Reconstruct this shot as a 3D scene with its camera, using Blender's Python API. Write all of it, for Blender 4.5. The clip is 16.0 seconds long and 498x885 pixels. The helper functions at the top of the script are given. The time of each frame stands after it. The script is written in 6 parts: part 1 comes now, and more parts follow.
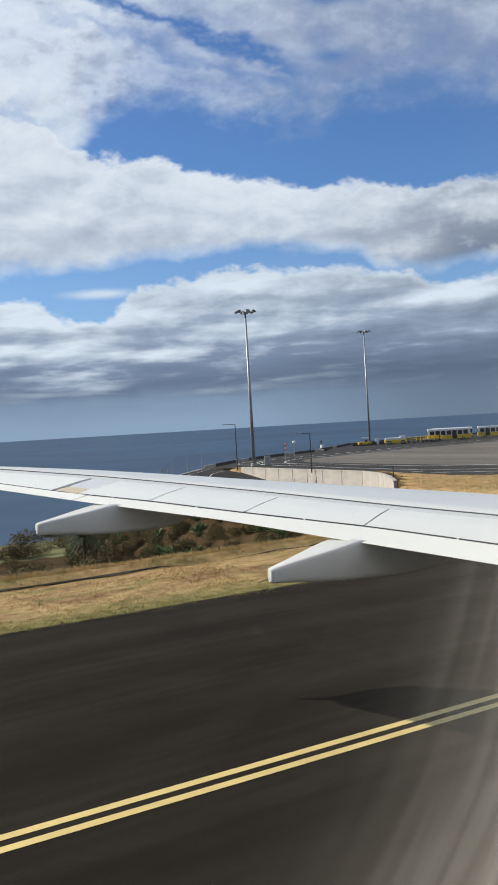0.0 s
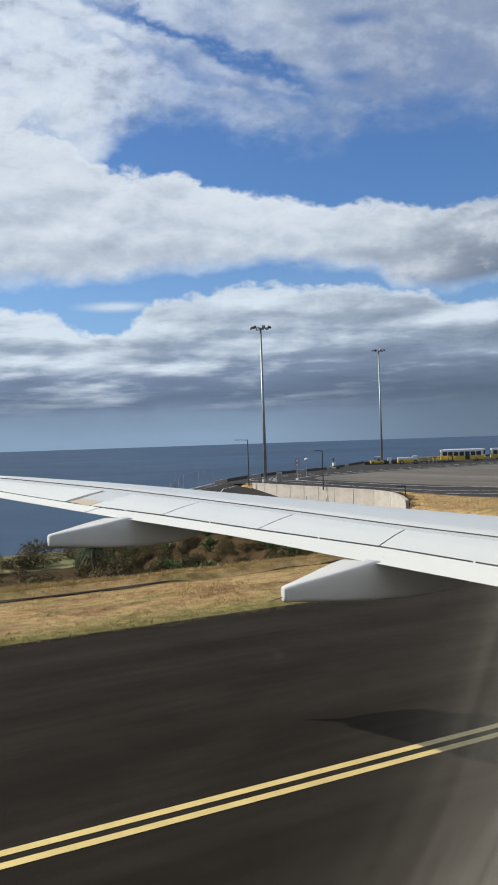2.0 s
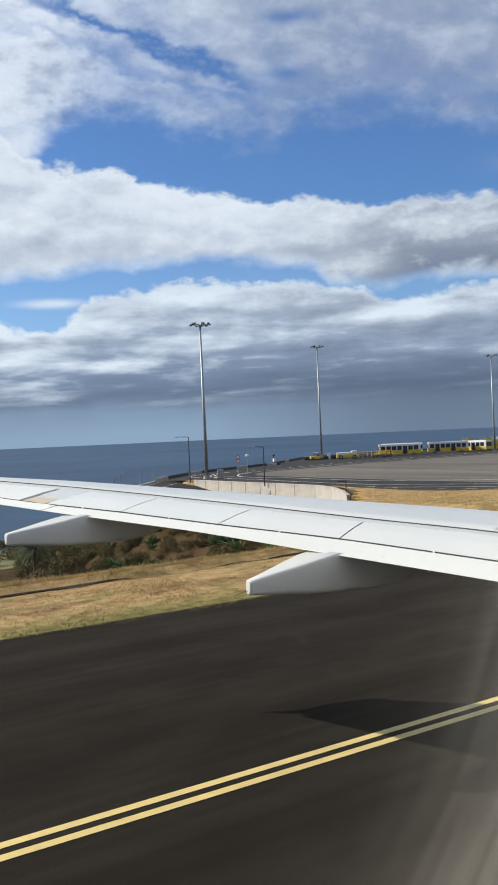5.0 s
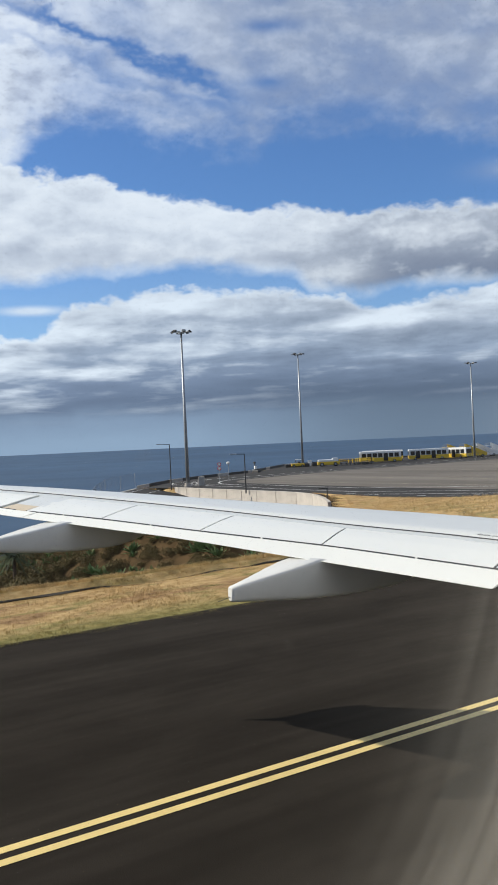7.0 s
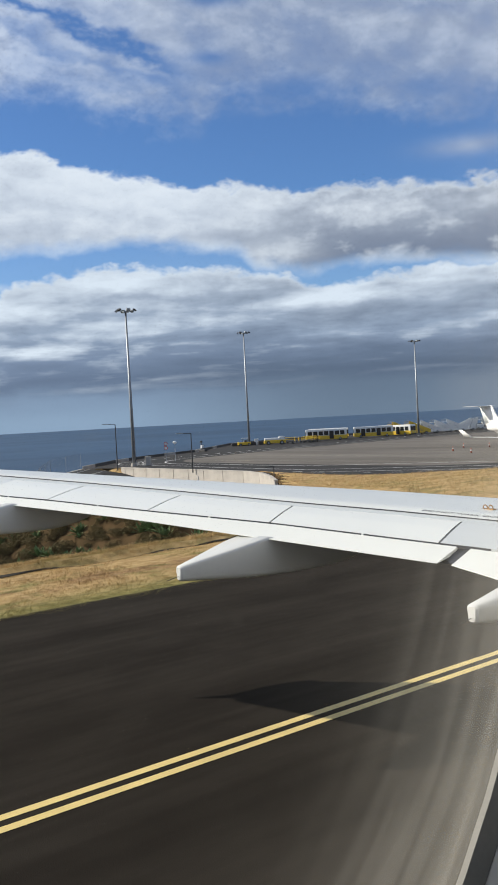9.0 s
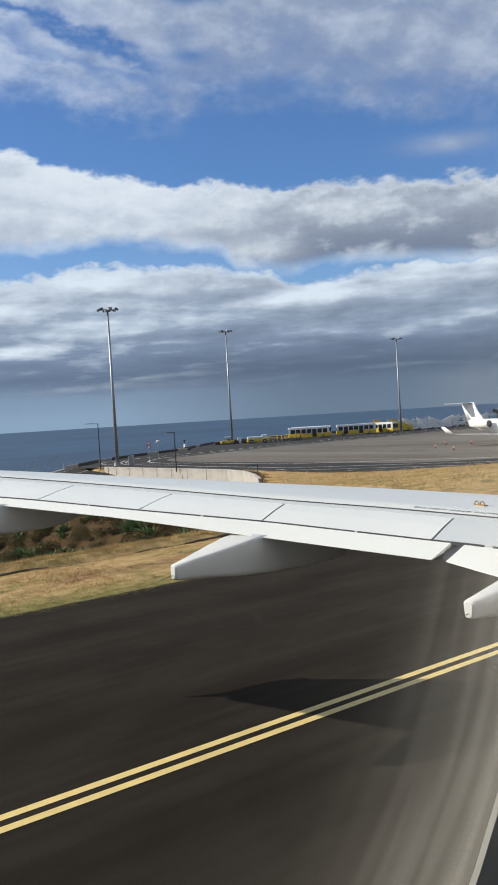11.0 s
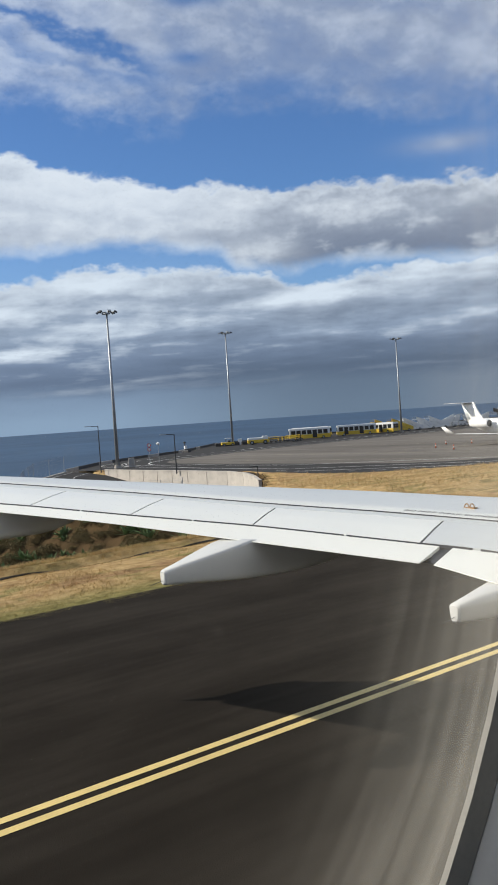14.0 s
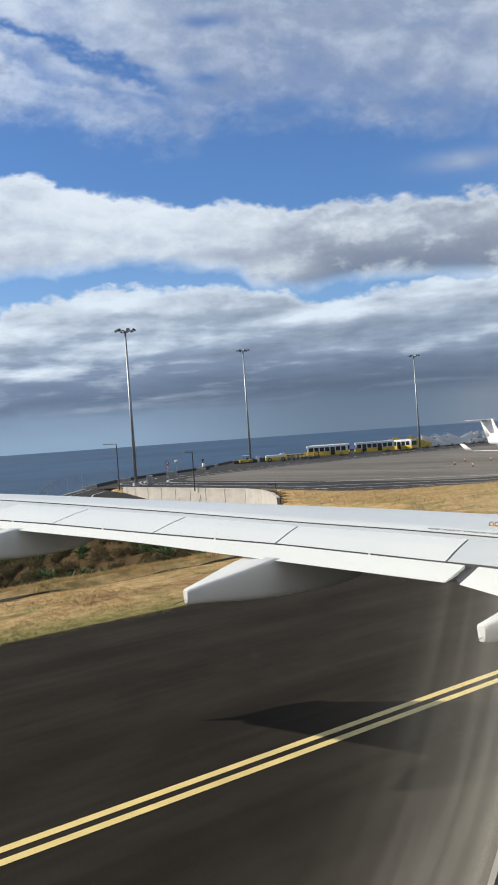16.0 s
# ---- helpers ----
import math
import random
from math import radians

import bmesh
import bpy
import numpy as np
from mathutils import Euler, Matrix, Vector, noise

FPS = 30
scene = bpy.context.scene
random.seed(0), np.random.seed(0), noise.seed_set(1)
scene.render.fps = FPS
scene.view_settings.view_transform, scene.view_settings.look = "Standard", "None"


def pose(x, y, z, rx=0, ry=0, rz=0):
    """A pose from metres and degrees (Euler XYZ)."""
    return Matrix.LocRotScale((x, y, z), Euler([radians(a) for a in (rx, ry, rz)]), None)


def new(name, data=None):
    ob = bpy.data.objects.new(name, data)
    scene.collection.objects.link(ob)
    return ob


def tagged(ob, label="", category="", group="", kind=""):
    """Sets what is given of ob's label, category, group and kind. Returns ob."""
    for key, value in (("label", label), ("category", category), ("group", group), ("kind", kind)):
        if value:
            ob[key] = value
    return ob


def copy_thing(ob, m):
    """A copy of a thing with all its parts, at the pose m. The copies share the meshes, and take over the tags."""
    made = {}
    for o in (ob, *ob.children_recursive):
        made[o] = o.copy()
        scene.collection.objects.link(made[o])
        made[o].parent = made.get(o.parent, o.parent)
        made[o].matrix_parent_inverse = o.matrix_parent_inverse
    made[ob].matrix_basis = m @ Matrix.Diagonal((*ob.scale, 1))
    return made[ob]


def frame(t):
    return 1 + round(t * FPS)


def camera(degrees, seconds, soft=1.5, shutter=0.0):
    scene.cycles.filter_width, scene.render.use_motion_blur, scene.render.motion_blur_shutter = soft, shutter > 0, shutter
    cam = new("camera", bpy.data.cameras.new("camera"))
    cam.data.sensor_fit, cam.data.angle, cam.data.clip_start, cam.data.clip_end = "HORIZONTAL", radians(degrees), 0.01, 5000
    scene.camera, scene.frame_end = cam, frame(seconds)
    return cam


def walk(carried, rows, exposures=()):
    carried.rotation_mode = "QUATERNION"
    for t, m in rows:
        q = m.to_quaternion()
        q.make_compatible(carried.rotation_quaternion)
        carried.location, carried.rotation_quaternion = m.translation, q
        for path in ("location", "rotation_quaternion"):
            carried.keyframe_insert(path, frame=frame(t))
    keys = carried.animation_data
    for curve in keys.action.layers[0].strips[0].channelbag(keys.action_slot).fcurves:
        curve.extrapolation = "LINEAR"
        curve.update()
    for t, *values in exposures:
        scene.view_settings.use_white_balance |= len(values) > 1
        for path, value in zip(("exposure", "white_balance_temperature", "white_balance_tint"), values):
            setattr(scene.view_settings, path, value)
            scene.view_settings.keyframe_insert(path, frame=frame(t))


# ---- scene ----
cam = camera(30.31, 16.0, soft=1.8)
# Seconds, place in the cabin, tilt, lean, turn. X is the aircraft's nose, Y its left wing.
PATH = [
    (0.0, 0.173, -0.157, 4.198, 88.815, 3.384, -31.312),
    (0.5, 0.204, -0.098, 4.206, 89.365, 2.313, -30.363),
    (1.0, 0.201, -0.103, 4.195, 90.034, 1.959, -29.909),
    (1.5, 0.196, -0.120, 4.186, 90.143, 2.452, -30.239),
    (2.0, 0.179, -0.062, 4.204, 89.832, 1.927, -30.542),
    (2.5, 0.137, -0.056, 4.210, 89.712, 1.750, -30.770),
    (3.0, 0.088, -0.062, 4.206, 90.067, 2.330, -31.488),
    (3.5, 0.072, -0.024, 4.198, 89.536, 2.272, -32.473),
    (4.0, 0.010, -0.017, 4.197, 89.269, 2.354, -33.223),
    (6.5, -0.093, 0.048, 4.195, 90.007, 2.629, -35.330),
    (7.0, -0.060, 0.043, 4.182, 89.886, 2.629, -35.518),
    (7.5, -0.045, 0.042, 4.179, 89.553, 2.714, -36.125),
    (8.0, -0.060, 0.032, 4.182, 89.180, 2.851, -37.023),
    (8.5, -0.050, 0.031, 4.193, 88.838, 3.242, -37.549),
    (9.0, -0.066, 0.044, 4.182, 88.407, 3.113, -38.864),
    (9.5, -0.089, 0.086, 4.200, 88.057, 3.311, -40.174),
    (12.0, -0.163, 0.120, 4.176, 88.357, 3.568, -39.633),
    (12.5, -0.139, 0.088, 4.203, 88.308, 3.376, -39.211),
    (13.0, -0.122, 0.065, 4.204, 88.270, 3.481, -38.982),
    (13.5, -0.096, 0.049, 4.208, 88.311, 3.752, -39.436),
    (14.0, -0.067, 0.010, 4.217, 88.328, 3.980, -39.916),
    (14.5, -0.078, 0.021, 4.221, 88.167, 3.486, -41.982),
    (15.0, -0.048, 0.006, 4.211, 88.385, 4.191, -41.127),
    (15.5, -0.049, 0.017, 4.212, 89.016, 4.423, -39.234),
    (16.0, -0.089, 0.072, 4.228, 89.485, 4.102, -38.818),
]
# where the aircraft stands along the taxiway
ALONG = -20.0
walk(cam, [(t, pose(x + ALONG, y, z, rx, ry, rz)) for t, x, y, z, rx, ry, rz in PATH],
     [(0.0, -0.08), (1.0, -0.14), (3.0, -0.10), (5.5, 0.0), (8.0, 0.0), (9.5, -0.06), (12.5, -0.06), (14.5, -0.10), (15.5, 0.0), (16.0, 0.0)])

# ---- sky and sun ----
SUN_WAY = Vector((1.25, -1.42, -1.0)).normalized()
sun_data = bpy.data.lights.new("sun", "SUN")
sun_data.energy, sun_data.angle, sun_data.color = 5.8, radians(0.53), (1.0, 0.925, 0.80)
sun = new("sun", sun_data)
sun.rotation_mode = "QUATERNION"
sun.rotation_quaternion = SUN_WAY.to_track_quat("-Z", "Y")
sun.location = (-60, 60, 50)


class Tree:
    """Small helper to write node arithmetic as Python."""

    def __init__(self, tree):
        self.t = tree
        self.t.nodes.clear()

    def node(self, kind, **values):
        n = self.t.nodes.new(kind)
        for key, value in values.items():
            if key in n.inputs:
                self.put(n.inputs[key], value)
        return n

    def put(self, socket, value):
        if isinstance(value, bpy.types.NodeSocket):
            self.t.links.new(value, socket)
        else:
            socket.default_value = value

    def m(self, op, a, b=0.0, c=0.0, clamp=False):
        n = self.t.nodes.new("ShaderNodeMath")
        n.operation, n.use_clamp = op, clamp
        for i, v in enumerate((a, b, c)):
            self.put(n.inputs[i], v)
        return n.outputs[0]

    def add(self, *v):
        out = v[0]
        for w in v[1:]:
            out = self.m("ADD", out, w)
        return out

    def mul(self, *v):
        out = v[0]
        for w in v[1:]:
            out = self.m("MULTIPLY", out, w)
        return out

    def step(self, lo, hi, v):
        n = self.t.nodes.new("ShaderNodeMapRange")
        n.interpolation_type = "SMOOTHSTEP"
        self.put(n.inputs["Value"], v)
        self.put(n.inputs["From Min"], lo)
        self.put(n.inputs["From Max"], hi)
        return n.outputs["Result"]

    def vec(self, x, y, z=0.0):
        n = self.t.nodes.new("ShaderNodeCombineXYZ")
        for i, v in enumerate((x, y, z)):
            self.put(n.inputs[i], v)
        return n.outputs[0]

    def noise(self, where, scale=1.0, detail=4.0, rough=0.5, warp=0.0):
        n = self.t.nodes.new("ShaderNodeTexNoise")
        self.put(n.inputs["Vector"], where)
        n.inputs["Scale"].default_value = scale
        n.inputs["Detail"].default_value = detail
        n.inputs["Roughness"].default_value = rough
        n.inputs["Distortion"].default_value = warp
        return n.outputs["Fac"]

    def ramp(self, fac, stops):
        n = self.t.nodes.new("ShaderNodeValToRGB")
        self.put(n.inputs["Fac"], fac)
        e = n.color_ramp.elements
        while len(e) < len(stops):
            e.new(0.5)
        for el, (p, c) in zip(e, stops):
            el.position = p
            el.color = (*c, 1) if len(c) == 3 else c
        return n.outputs["Color"]

    def mix(self, f, a, b):
        n = self.t.nodes.new("ShaderNodeMix")
        n.data_type = "RGBA"
        self.put(n.inputs["Factor"], f)
        for key, v in (("A", a), ("B", b)):
            s = [i for i in n.inputs if i.name == key and i.type == "RGBA"][0]
            self.put(s, (*v, 1) if isinstance(v, tuple) and len(v) == 3 else v)
        return [o for o in n.outputs if o.type == "RGBA"][0]

    def grey(self, v):
        n = self.t.nodes.new("ShaderNodeCombineColor")
        for i in range(3):
            self.put(n.inputs[i], v)
        return n.outputs[0]


world = bpy.data.worlds.new("sky")
scene.world = world
world.use_nodes = True
k = Tree(world.node_tree)
sky = k.node("ShaderNodeTexSky")
sky.sky_type, sky.sun_disc = "NISHITA", False
sky.sun_elevation, sky.sun_rotation = math.asin(-SUN_WAY.z), radians(-45)
sky.air_density, sky.dust_density, sky.ozone_density, sky.altitude = 1.0, 0.3, 2.0, 60
coords = k.node("ShaderNodeTexCoord")
sep = k.node("ShaderNodeSeparateXYZ")
k.put(sep.inputs[0], coords.outputs["Generated"])
DEG = 180 / math.pi
az = k.mul(k.m("ARCTAN2", sep.outputs[1], sep.outputs[0]), DEG)
el = k.mul(k.m("ARCSINE", sep.outputs[2]), DEG)
# cloud noises: rows of puffs drawn out along the horizon, closer together lower down
rows = k.mul(k.m("LOGARITHM", k.m("MAXIMUM", k.add(el, 1.6), 0.3), math.e), 6.0)
wide = k.noise(k.vec(k.mul(az, 0.10), k.mul(el, 0.22), 3.1), 1.0, 3.0, 0.5)
billow = k.noise(k.vec(k.mul(az, 0.36), k.mul(el, 0.62), 7.7), 1.0, 6.0, 0.52, 0.2)
micro = k.noise(k.vec(k.mul(az, 2.2), k.mul(el, 3.4), 6.6), 1.0, 5.0, 0.6, 0.3)
fine = k.noise(k.vec(k.mul(az, 0.95), k.mul(el, 1.5), 1.2), 1.0, 5.0, 0.55, 0.2)


def relief(u, v, z, up, detail, rough):
    """A noise and its difference from the same noise a little higher: lit tops, dim undersides."""
    here = k.noise(k.vec(u, v, z), 1.0, detail, rough, 0.15)
    over = k.noise(k.vec(k.add(u, up * 0.35), k.add(v, up), z), 1.0, detail, rough, 0.15)
    return here, k.m("SUBTRACT", here, over)


bank, bank_lit = relief(k.mul(az, 0.15), k.mul(rows, 0.82), 21.7, 0.34, 6.0, 0.52)
bulge = k.noise(k.vec(k.mul(az, 0.16), k.mul(el, 0.55), 14.2), 1.0, 3.0, 0.5, 0.3)
heap, heap_lit = relief(k.mul(az, 0.26), k.mul(el, 0.50), 11.3, 0.34, 7.0, 0.55)
fleece = k.noise(k.vec(k.mul(k.add(az, k.mul(el, 0.5)), 0.20), k.mul(k.add(el, k.mul(az, -0.36)), 0.36), 5.9), 1.0, 6.0, 0.52, 0.2)


def curve(points):
    """A height in degrees over the azimuth from 30 to 80."""
    return k.mul(k.ramp(k.m("DIVIDE", k.add(az, -30.0), 50.0), [((p - 30) / 50, (h / 30,) * 3) for p, h in points]), 30.0)


def lump(a0, e0, wa, we, strength):
    da = k.m("DIVIDE", k.add(az, -a0), wa)
    de = k.m("DIVIDE", k.add(el, -e0), we)
    r = k.add(k.mul(da, da), k.mul(de, de))
    return k.mul(k.m("EXPONENT", k.mul(r, -1.0)), strength)


def inv(v):
    return k.m("SUBTRACT", 1.0, v)


shelf_top = curve([(34, 13.2), (40, 13.4), (43.5, 13.7), (47.3, 13.4), (54, 14.1), (58.8, 14.8), (61.5, 15.6), (63.4, 16.4), (67.5, 16.3), (70, 18.0), (76, 19.0)])
shelf_low = curve([(34, 8.6), (41, 9.2), (44, 9.2), (47, 8.8), (50.2, 9.3), (51.2, 10.4), (54, 10.8), (60, 11.0), (64, 10.6), (68, 10.0), (76, 9.9)])
deck_top = curve([(34, 8.9), (39, 8.7), (42.8, 8.5), (44.2, 7.9), (45.8, 7.6), (48.3, 8.7), (52, 9.2), (58, 9.4), (61.5, 9.2), (65.5, 8.3), (67.0, 7.1), (70, 6.9), (71.2, 7.9), (75, 8.4)])
veil_low = curve([(34, 17.3), (37.4, 16.8), (41.7, 17.6), (46, 18.4), (50.5, 19.0), (53.2, 17.8), (58, 18.2), (61, 19.0), (65.5, 19.2), (67.2, 18.0), (68.5, 15.5), (76, 13.0)])
rough_edge = k.add(k.mul(k.add(billow, -0.5), 2.2), k.mul(k.add(fine, -0.5), 1.3), k.mul(k.add(micro, -0.5), 0.35))
soft_edge = k.add(k.mul(k.add(wide, -0.5), 0.8), k.mul(k.add(billow, -0.5), 1.7), k.mul(k.add(fine, -0.5), 0.5))
above = k.add(el, rough_edge)
softly = k.add(el, soft_edge)
deck = k.mul(inv(k.step(-0.40, 0.30, k.m("SUBTRACT", above, deck_top))), k.step(0.2, 1.4, el))
shelf = k.mul(inv(k.step(-0.35, 0.25, k.m("SUBTRACT", above, shelf_top))), k.step(-0.75, 0.75, k.m("SUBTRACT", softly, shelf_low)))
over_veil = k.m("SUBTRACT", k.add(el, k.mul(k.add(billow, -0.5), 3.6), k.mul(k.add(fine, -0.5), 1.6), k.mul(k.add(micro, -0.5), 0.8)), veil_low)
veil = k.mul(k.step(-1.1, 2.4, over_veil), k.add(0.74, k.mul(k.step(3.0, 6.0, over_veil), 0.14), k.mul(k.step(60.0, 70.0, az), 0.12)), k.m("MAXIMUM", k.add(0.52, k.mul(k.step(0.25, 0.62, fleece), 0.46)), k.mul(k.step(60.0, 66.0, az), k.add(0.55, k.mul(k.step(0.28, 0.50, billow), 0.5)))))
# slanting blue rifts through the veil
for e0, slope, width, depth in ((22.75, 0.33, 0.52, 0.97), (21.3, 0.30, 0.42, 0.45)):
    off = k.m("DIVIDE", k.add(el, -e0, k.mul(k.add(az, -59.7), -slope), k.mul(k.add(billow, -0.5), -2.6), k.mul(k.add(fine, -0.5), -1.2)), width)
    cut = k.mul(k.m("EXPONENT", k.mul(off, off, -1.0)), k.step(52.0, 56.5, az), inv(k.mul(k.step(65.0, 71.0, az), 0.7)), depth)
    veil = k.mul(veil, inv(cut))
for a0, e0, wa, we, depth in ((51.9, 24.2, 1.9, 0.40, 0.7), (52.6, 21.2, 1.6, 0.40, 0.7), (47.0, 19.3, 2.6, 0.75, 0.75), (55.5, 20.2, 2.2, 0.5, 0.5), (39.3, 18.8, 1.4, 0.7, 0.5)):
    veil = k.mul(veil, inv(k.m("MINIMUM", k.mul(lump(a0, e0, wa, we, depth), k.add(0.35, k.mul(billow, 1.4))), 0.95)))
wisp = k.mul(k.add(lump(37.0, 15.2, 2.4, 0.5, 0.7), lump(67.3, 8.4, 2.2, 0.28, 0.9)), k.add(0.4, billow))
mask = k.m("MAXIMUM", k.m("MAXIMUM", deck, shelf), k.m("MAXIMUM", veil, k.m("MINIMUM", wisp, 0.8)), clamp=True)
gap_haze = k.mul(k.step(13.0, 8.0, el), k.add(0.03, k.mul(wide, 0.12)))
mask = k.m("MAXIMUM", mask, gap_haze)
# deck: slate base, paler rows above, bright heads
rise = k.m("DIVIDE", k.add(el, -1.9, k.mul(k.add(bank, -0.5), 1.6)), k.add(deck_top, -1.9), clamp=True)
deck_col = k.ramp(rise, [(0.0, (0.15, 0.20, 0.285)), (0.10, (0.14, 0.185, 0.27)), (0.28, (0.20, 0.255, 0.36)), (0.52, (0.31, 0.37, 0.475)), (0.80, (0.37, 0.42, 0.51)), (1.0, (0.53, 0.575, 0.65))])
deck_tone = k.add(k.mul(bank_lit, 2.5), k.mul(k.add(bank, -0.5), 1.0), k.mul(k.add(bulge, -0.5), 1.0), k.mul(heap_lit, 0.7), k.mul(k.add(micro, -0.5), 0.16), k.mul(k.step(0.60, 0.98, rise), 0.50), k.mul(k.step(52.0, 70.0, az), k.step(0.05, 0.45, rise), 0.36), k.mul(k.step(54.0, 42.0, az), inv(k.step(0.75, 1.0, rise)), -0.20), k.mul(k.add(fine, -0.5), 0.25))
deck_tone = k.mul(deck_tone, k.add(0.30, k.mul(k.step(0.08, 0.45, rise), 0.70)))
deck_col = k.mix(k.m("MULTIPLY", k.m("MAXIMUM", deck_tone, 0.0), 1.15, clamp=True), deck_col, (0.70, 0.75, 0.82))
deck_col = k.mix(k.m("MULTIPLY", k.m("MINIMUM", deck_tone, 0.0), -0.75, clamp=True), deck_col, (0.115, 0.15, 0.215))
deck_col = k.mix(k.mul(inv(k.step(0.0, 0.8, k.m("SUBTRACT", deck_top, above))), 0.35), deck_col, (0.72, 0.76, 0.82))
base_gloom = k.mul(k.step(62.0, 48.0, az), k.step(0.50, 0.10, rise), 0.55)
deck_col = k.mix(base_gloom, deck_col, (0.085, 0.115, 0.165))
# shelf: white in the west, grey bellied further round
belly = k.m("DIVIDE", k.m("SUBTRACT", k.add(el, k.mul(k.add(heap, -0.5), 2.2)), shelf_low), k.m("SUBTRACT", shelf_top, shelf_low), clamp=True)
dull = k.step(56.0, 44.0, az)
shelf_col = k.mix(k.step(0.0, 0.9, belly), k.mix(dull, (0.52, 0.56, 0.64), (0.185, 0.22, 0.30)), k.mix(dull, (0.66, 0.695, 0.76), (0.43, 0.465, 0.54)))
heap_tone = k.add(k.mul(heap_lit, 1.7), k.mul(k.add(heap, -0.5), 0.9), k.mul(k.add(fine, -0.5), 0.25), k.mul(k.add(micro, -0.5), 0.25))
shelf_col = k.mix(k.m("MULTIPLY", k.m("MAXIMUM", heap_tone, 0.0), 1.1, clamp=True), shelf_col, (0.80, 0.82, 0.86))
shelf_col = k.mix(k.m("MULTIPLY", k.m("MINIMUM", heap_tone, 0.0), -1.2, clamp=True), shelf_col, k.mix(dull, (0.37, 0.41, 0.50), (0.20, 0.23, 0.305)))
rim_light = k.mul(inv(k.step(0.0, 0.9, k.m("SUBTRACT", shelf_top, above))), 0.55)
shelf_col = k.mix(rim_light, shelf_col, (0.76, 0.79, 0.84))
shelf_col = k.mix(k.mul(lump(49.3, 9.9, 2.3, 0.75, 0.85), k.step(0.30, 0.65, billow)), shelf_col, (0.72, 0.745, 0.79))
# veil: white on the seaward side, mauve grey overhead to the right
fleck = k.mul(k.add(k.mul(k.add(fine, -0.5), 0.9), k.mul(k.add(micro, -0.5), 0.45)), k.add(0.35, k.mul(k.step(50.0, 60.0, az), 0.65)))
veil_col = k.mix(k.step(65.0, 50.0, az), (0.62, 0.66, 0.75), (0.36, 0.40, 0.50))
veil_col = k.mix(k.m("MULTIPLY", k.m("MAXIMUM", k.add(k.mul(heap_lit, k.add(1.5, k.mul(k.step(56.0, 64.0, az), 1.8))), k.mul(k.add(fleece, -0.5), 1.6), fleck), 0.0), 0.9, clamp=True), veil_col, (0.76, 0.79, 0.86))
veil_col = k.mix(k.m("MULTIPLY", k.m("MINIMUM", k.add(k.mul(heap_lit, k.add(1.5, k.mul(k.step(56.0, 64.0, az), 1.5))), k.mul(k.add(fleece, -0.5), 1.2), fleck), 0.0), -1.0, clamp=True), veil_col, (0.25, 0.285, 0.395))
shade = k.mix(k.step(-0.5, 0.5, k.m("SUBTRACT", el, shelf_low)), deck_col, shelf_col)
shade = k.mix(k.step(-0.4, k.add(1.0, k.mul(k.step(64.0, 68.0, az), 3.5)), k.m("SUBTRACT", k.add(el, soft_edge), shelf_top)), shade, veil_col)
overhead = k.step(32.0, 55.0, el)
shade = k.mix(overhead, shade, (0.36, 0.385, 0.43))
mask = k.m("MAXIMUM", mask, k.mul(overhead, 0.9))
haze = k.m("SUBTRACT", 1.0, k.step(1.5, 2.7, k.add(el, k.mul(k.add(bank, -0.5), 1.2), k.mul(k.add(billow, -0.5), 0.8))))
blue = k.t.nodes.new("ShaderNodeVectorMath")
blue.operation = "MULTIPLY"
k.put(blue.inputs[0], sky.outputs[0])
blue.inputs[1].default_value = (0.062, 0.083, 0.114)
picture = k.mix(mask, blue.outputs[0], shade)
air = k.mix(k.step(0.0, 2.2, k.add(el, k.mul(k.add(billow, -0.5), 1.2))), (0.265, 0.355, 0.475), (0.215, 0.285, 0.395))
air = k.mix(k.mul(k.step(62.0, 44.0, az), 0.72), air, (0.100, 0.135, 0.185))
shaft = k.mul(k.step(41.0, 36.5, az), k.add(0.25, k.mul(k.noise(k.vec(k.mul(k.add(az, k.mul(el, 0.4)), 0.9), 0.0, 2.0), 1.0, 2.0, 0.5), 0.7)))
air = k.mix(shaft, air, (0.20, 0.235, 0.29))
picture = k.mix(haze, picture, air)
ground_part = k.m("SUBTRACT", 1.0, k.step(-1.5, -0.4, el))
picture = k.mix(ground_part, picture, (0.06, 0.07, 0.085))
cool = k.t.nodes.new("ShaderNodeVectorMath")
cool.operation = "MULTIPLY"
k.put(cool.inputs[0], picture)
cool.inputs[1].default_value = (0.925, 0.985, 1.02)
back = k.node("ShaderNodeBackground")
k.put(back.inputs["Color"], cool.outputs[0])
back.inputs["Strength"].default_value = 1.12
out = k.node("ShaderNodeOutputWorld")
k.put(out.inputs["Surface"], back.outputs[0])

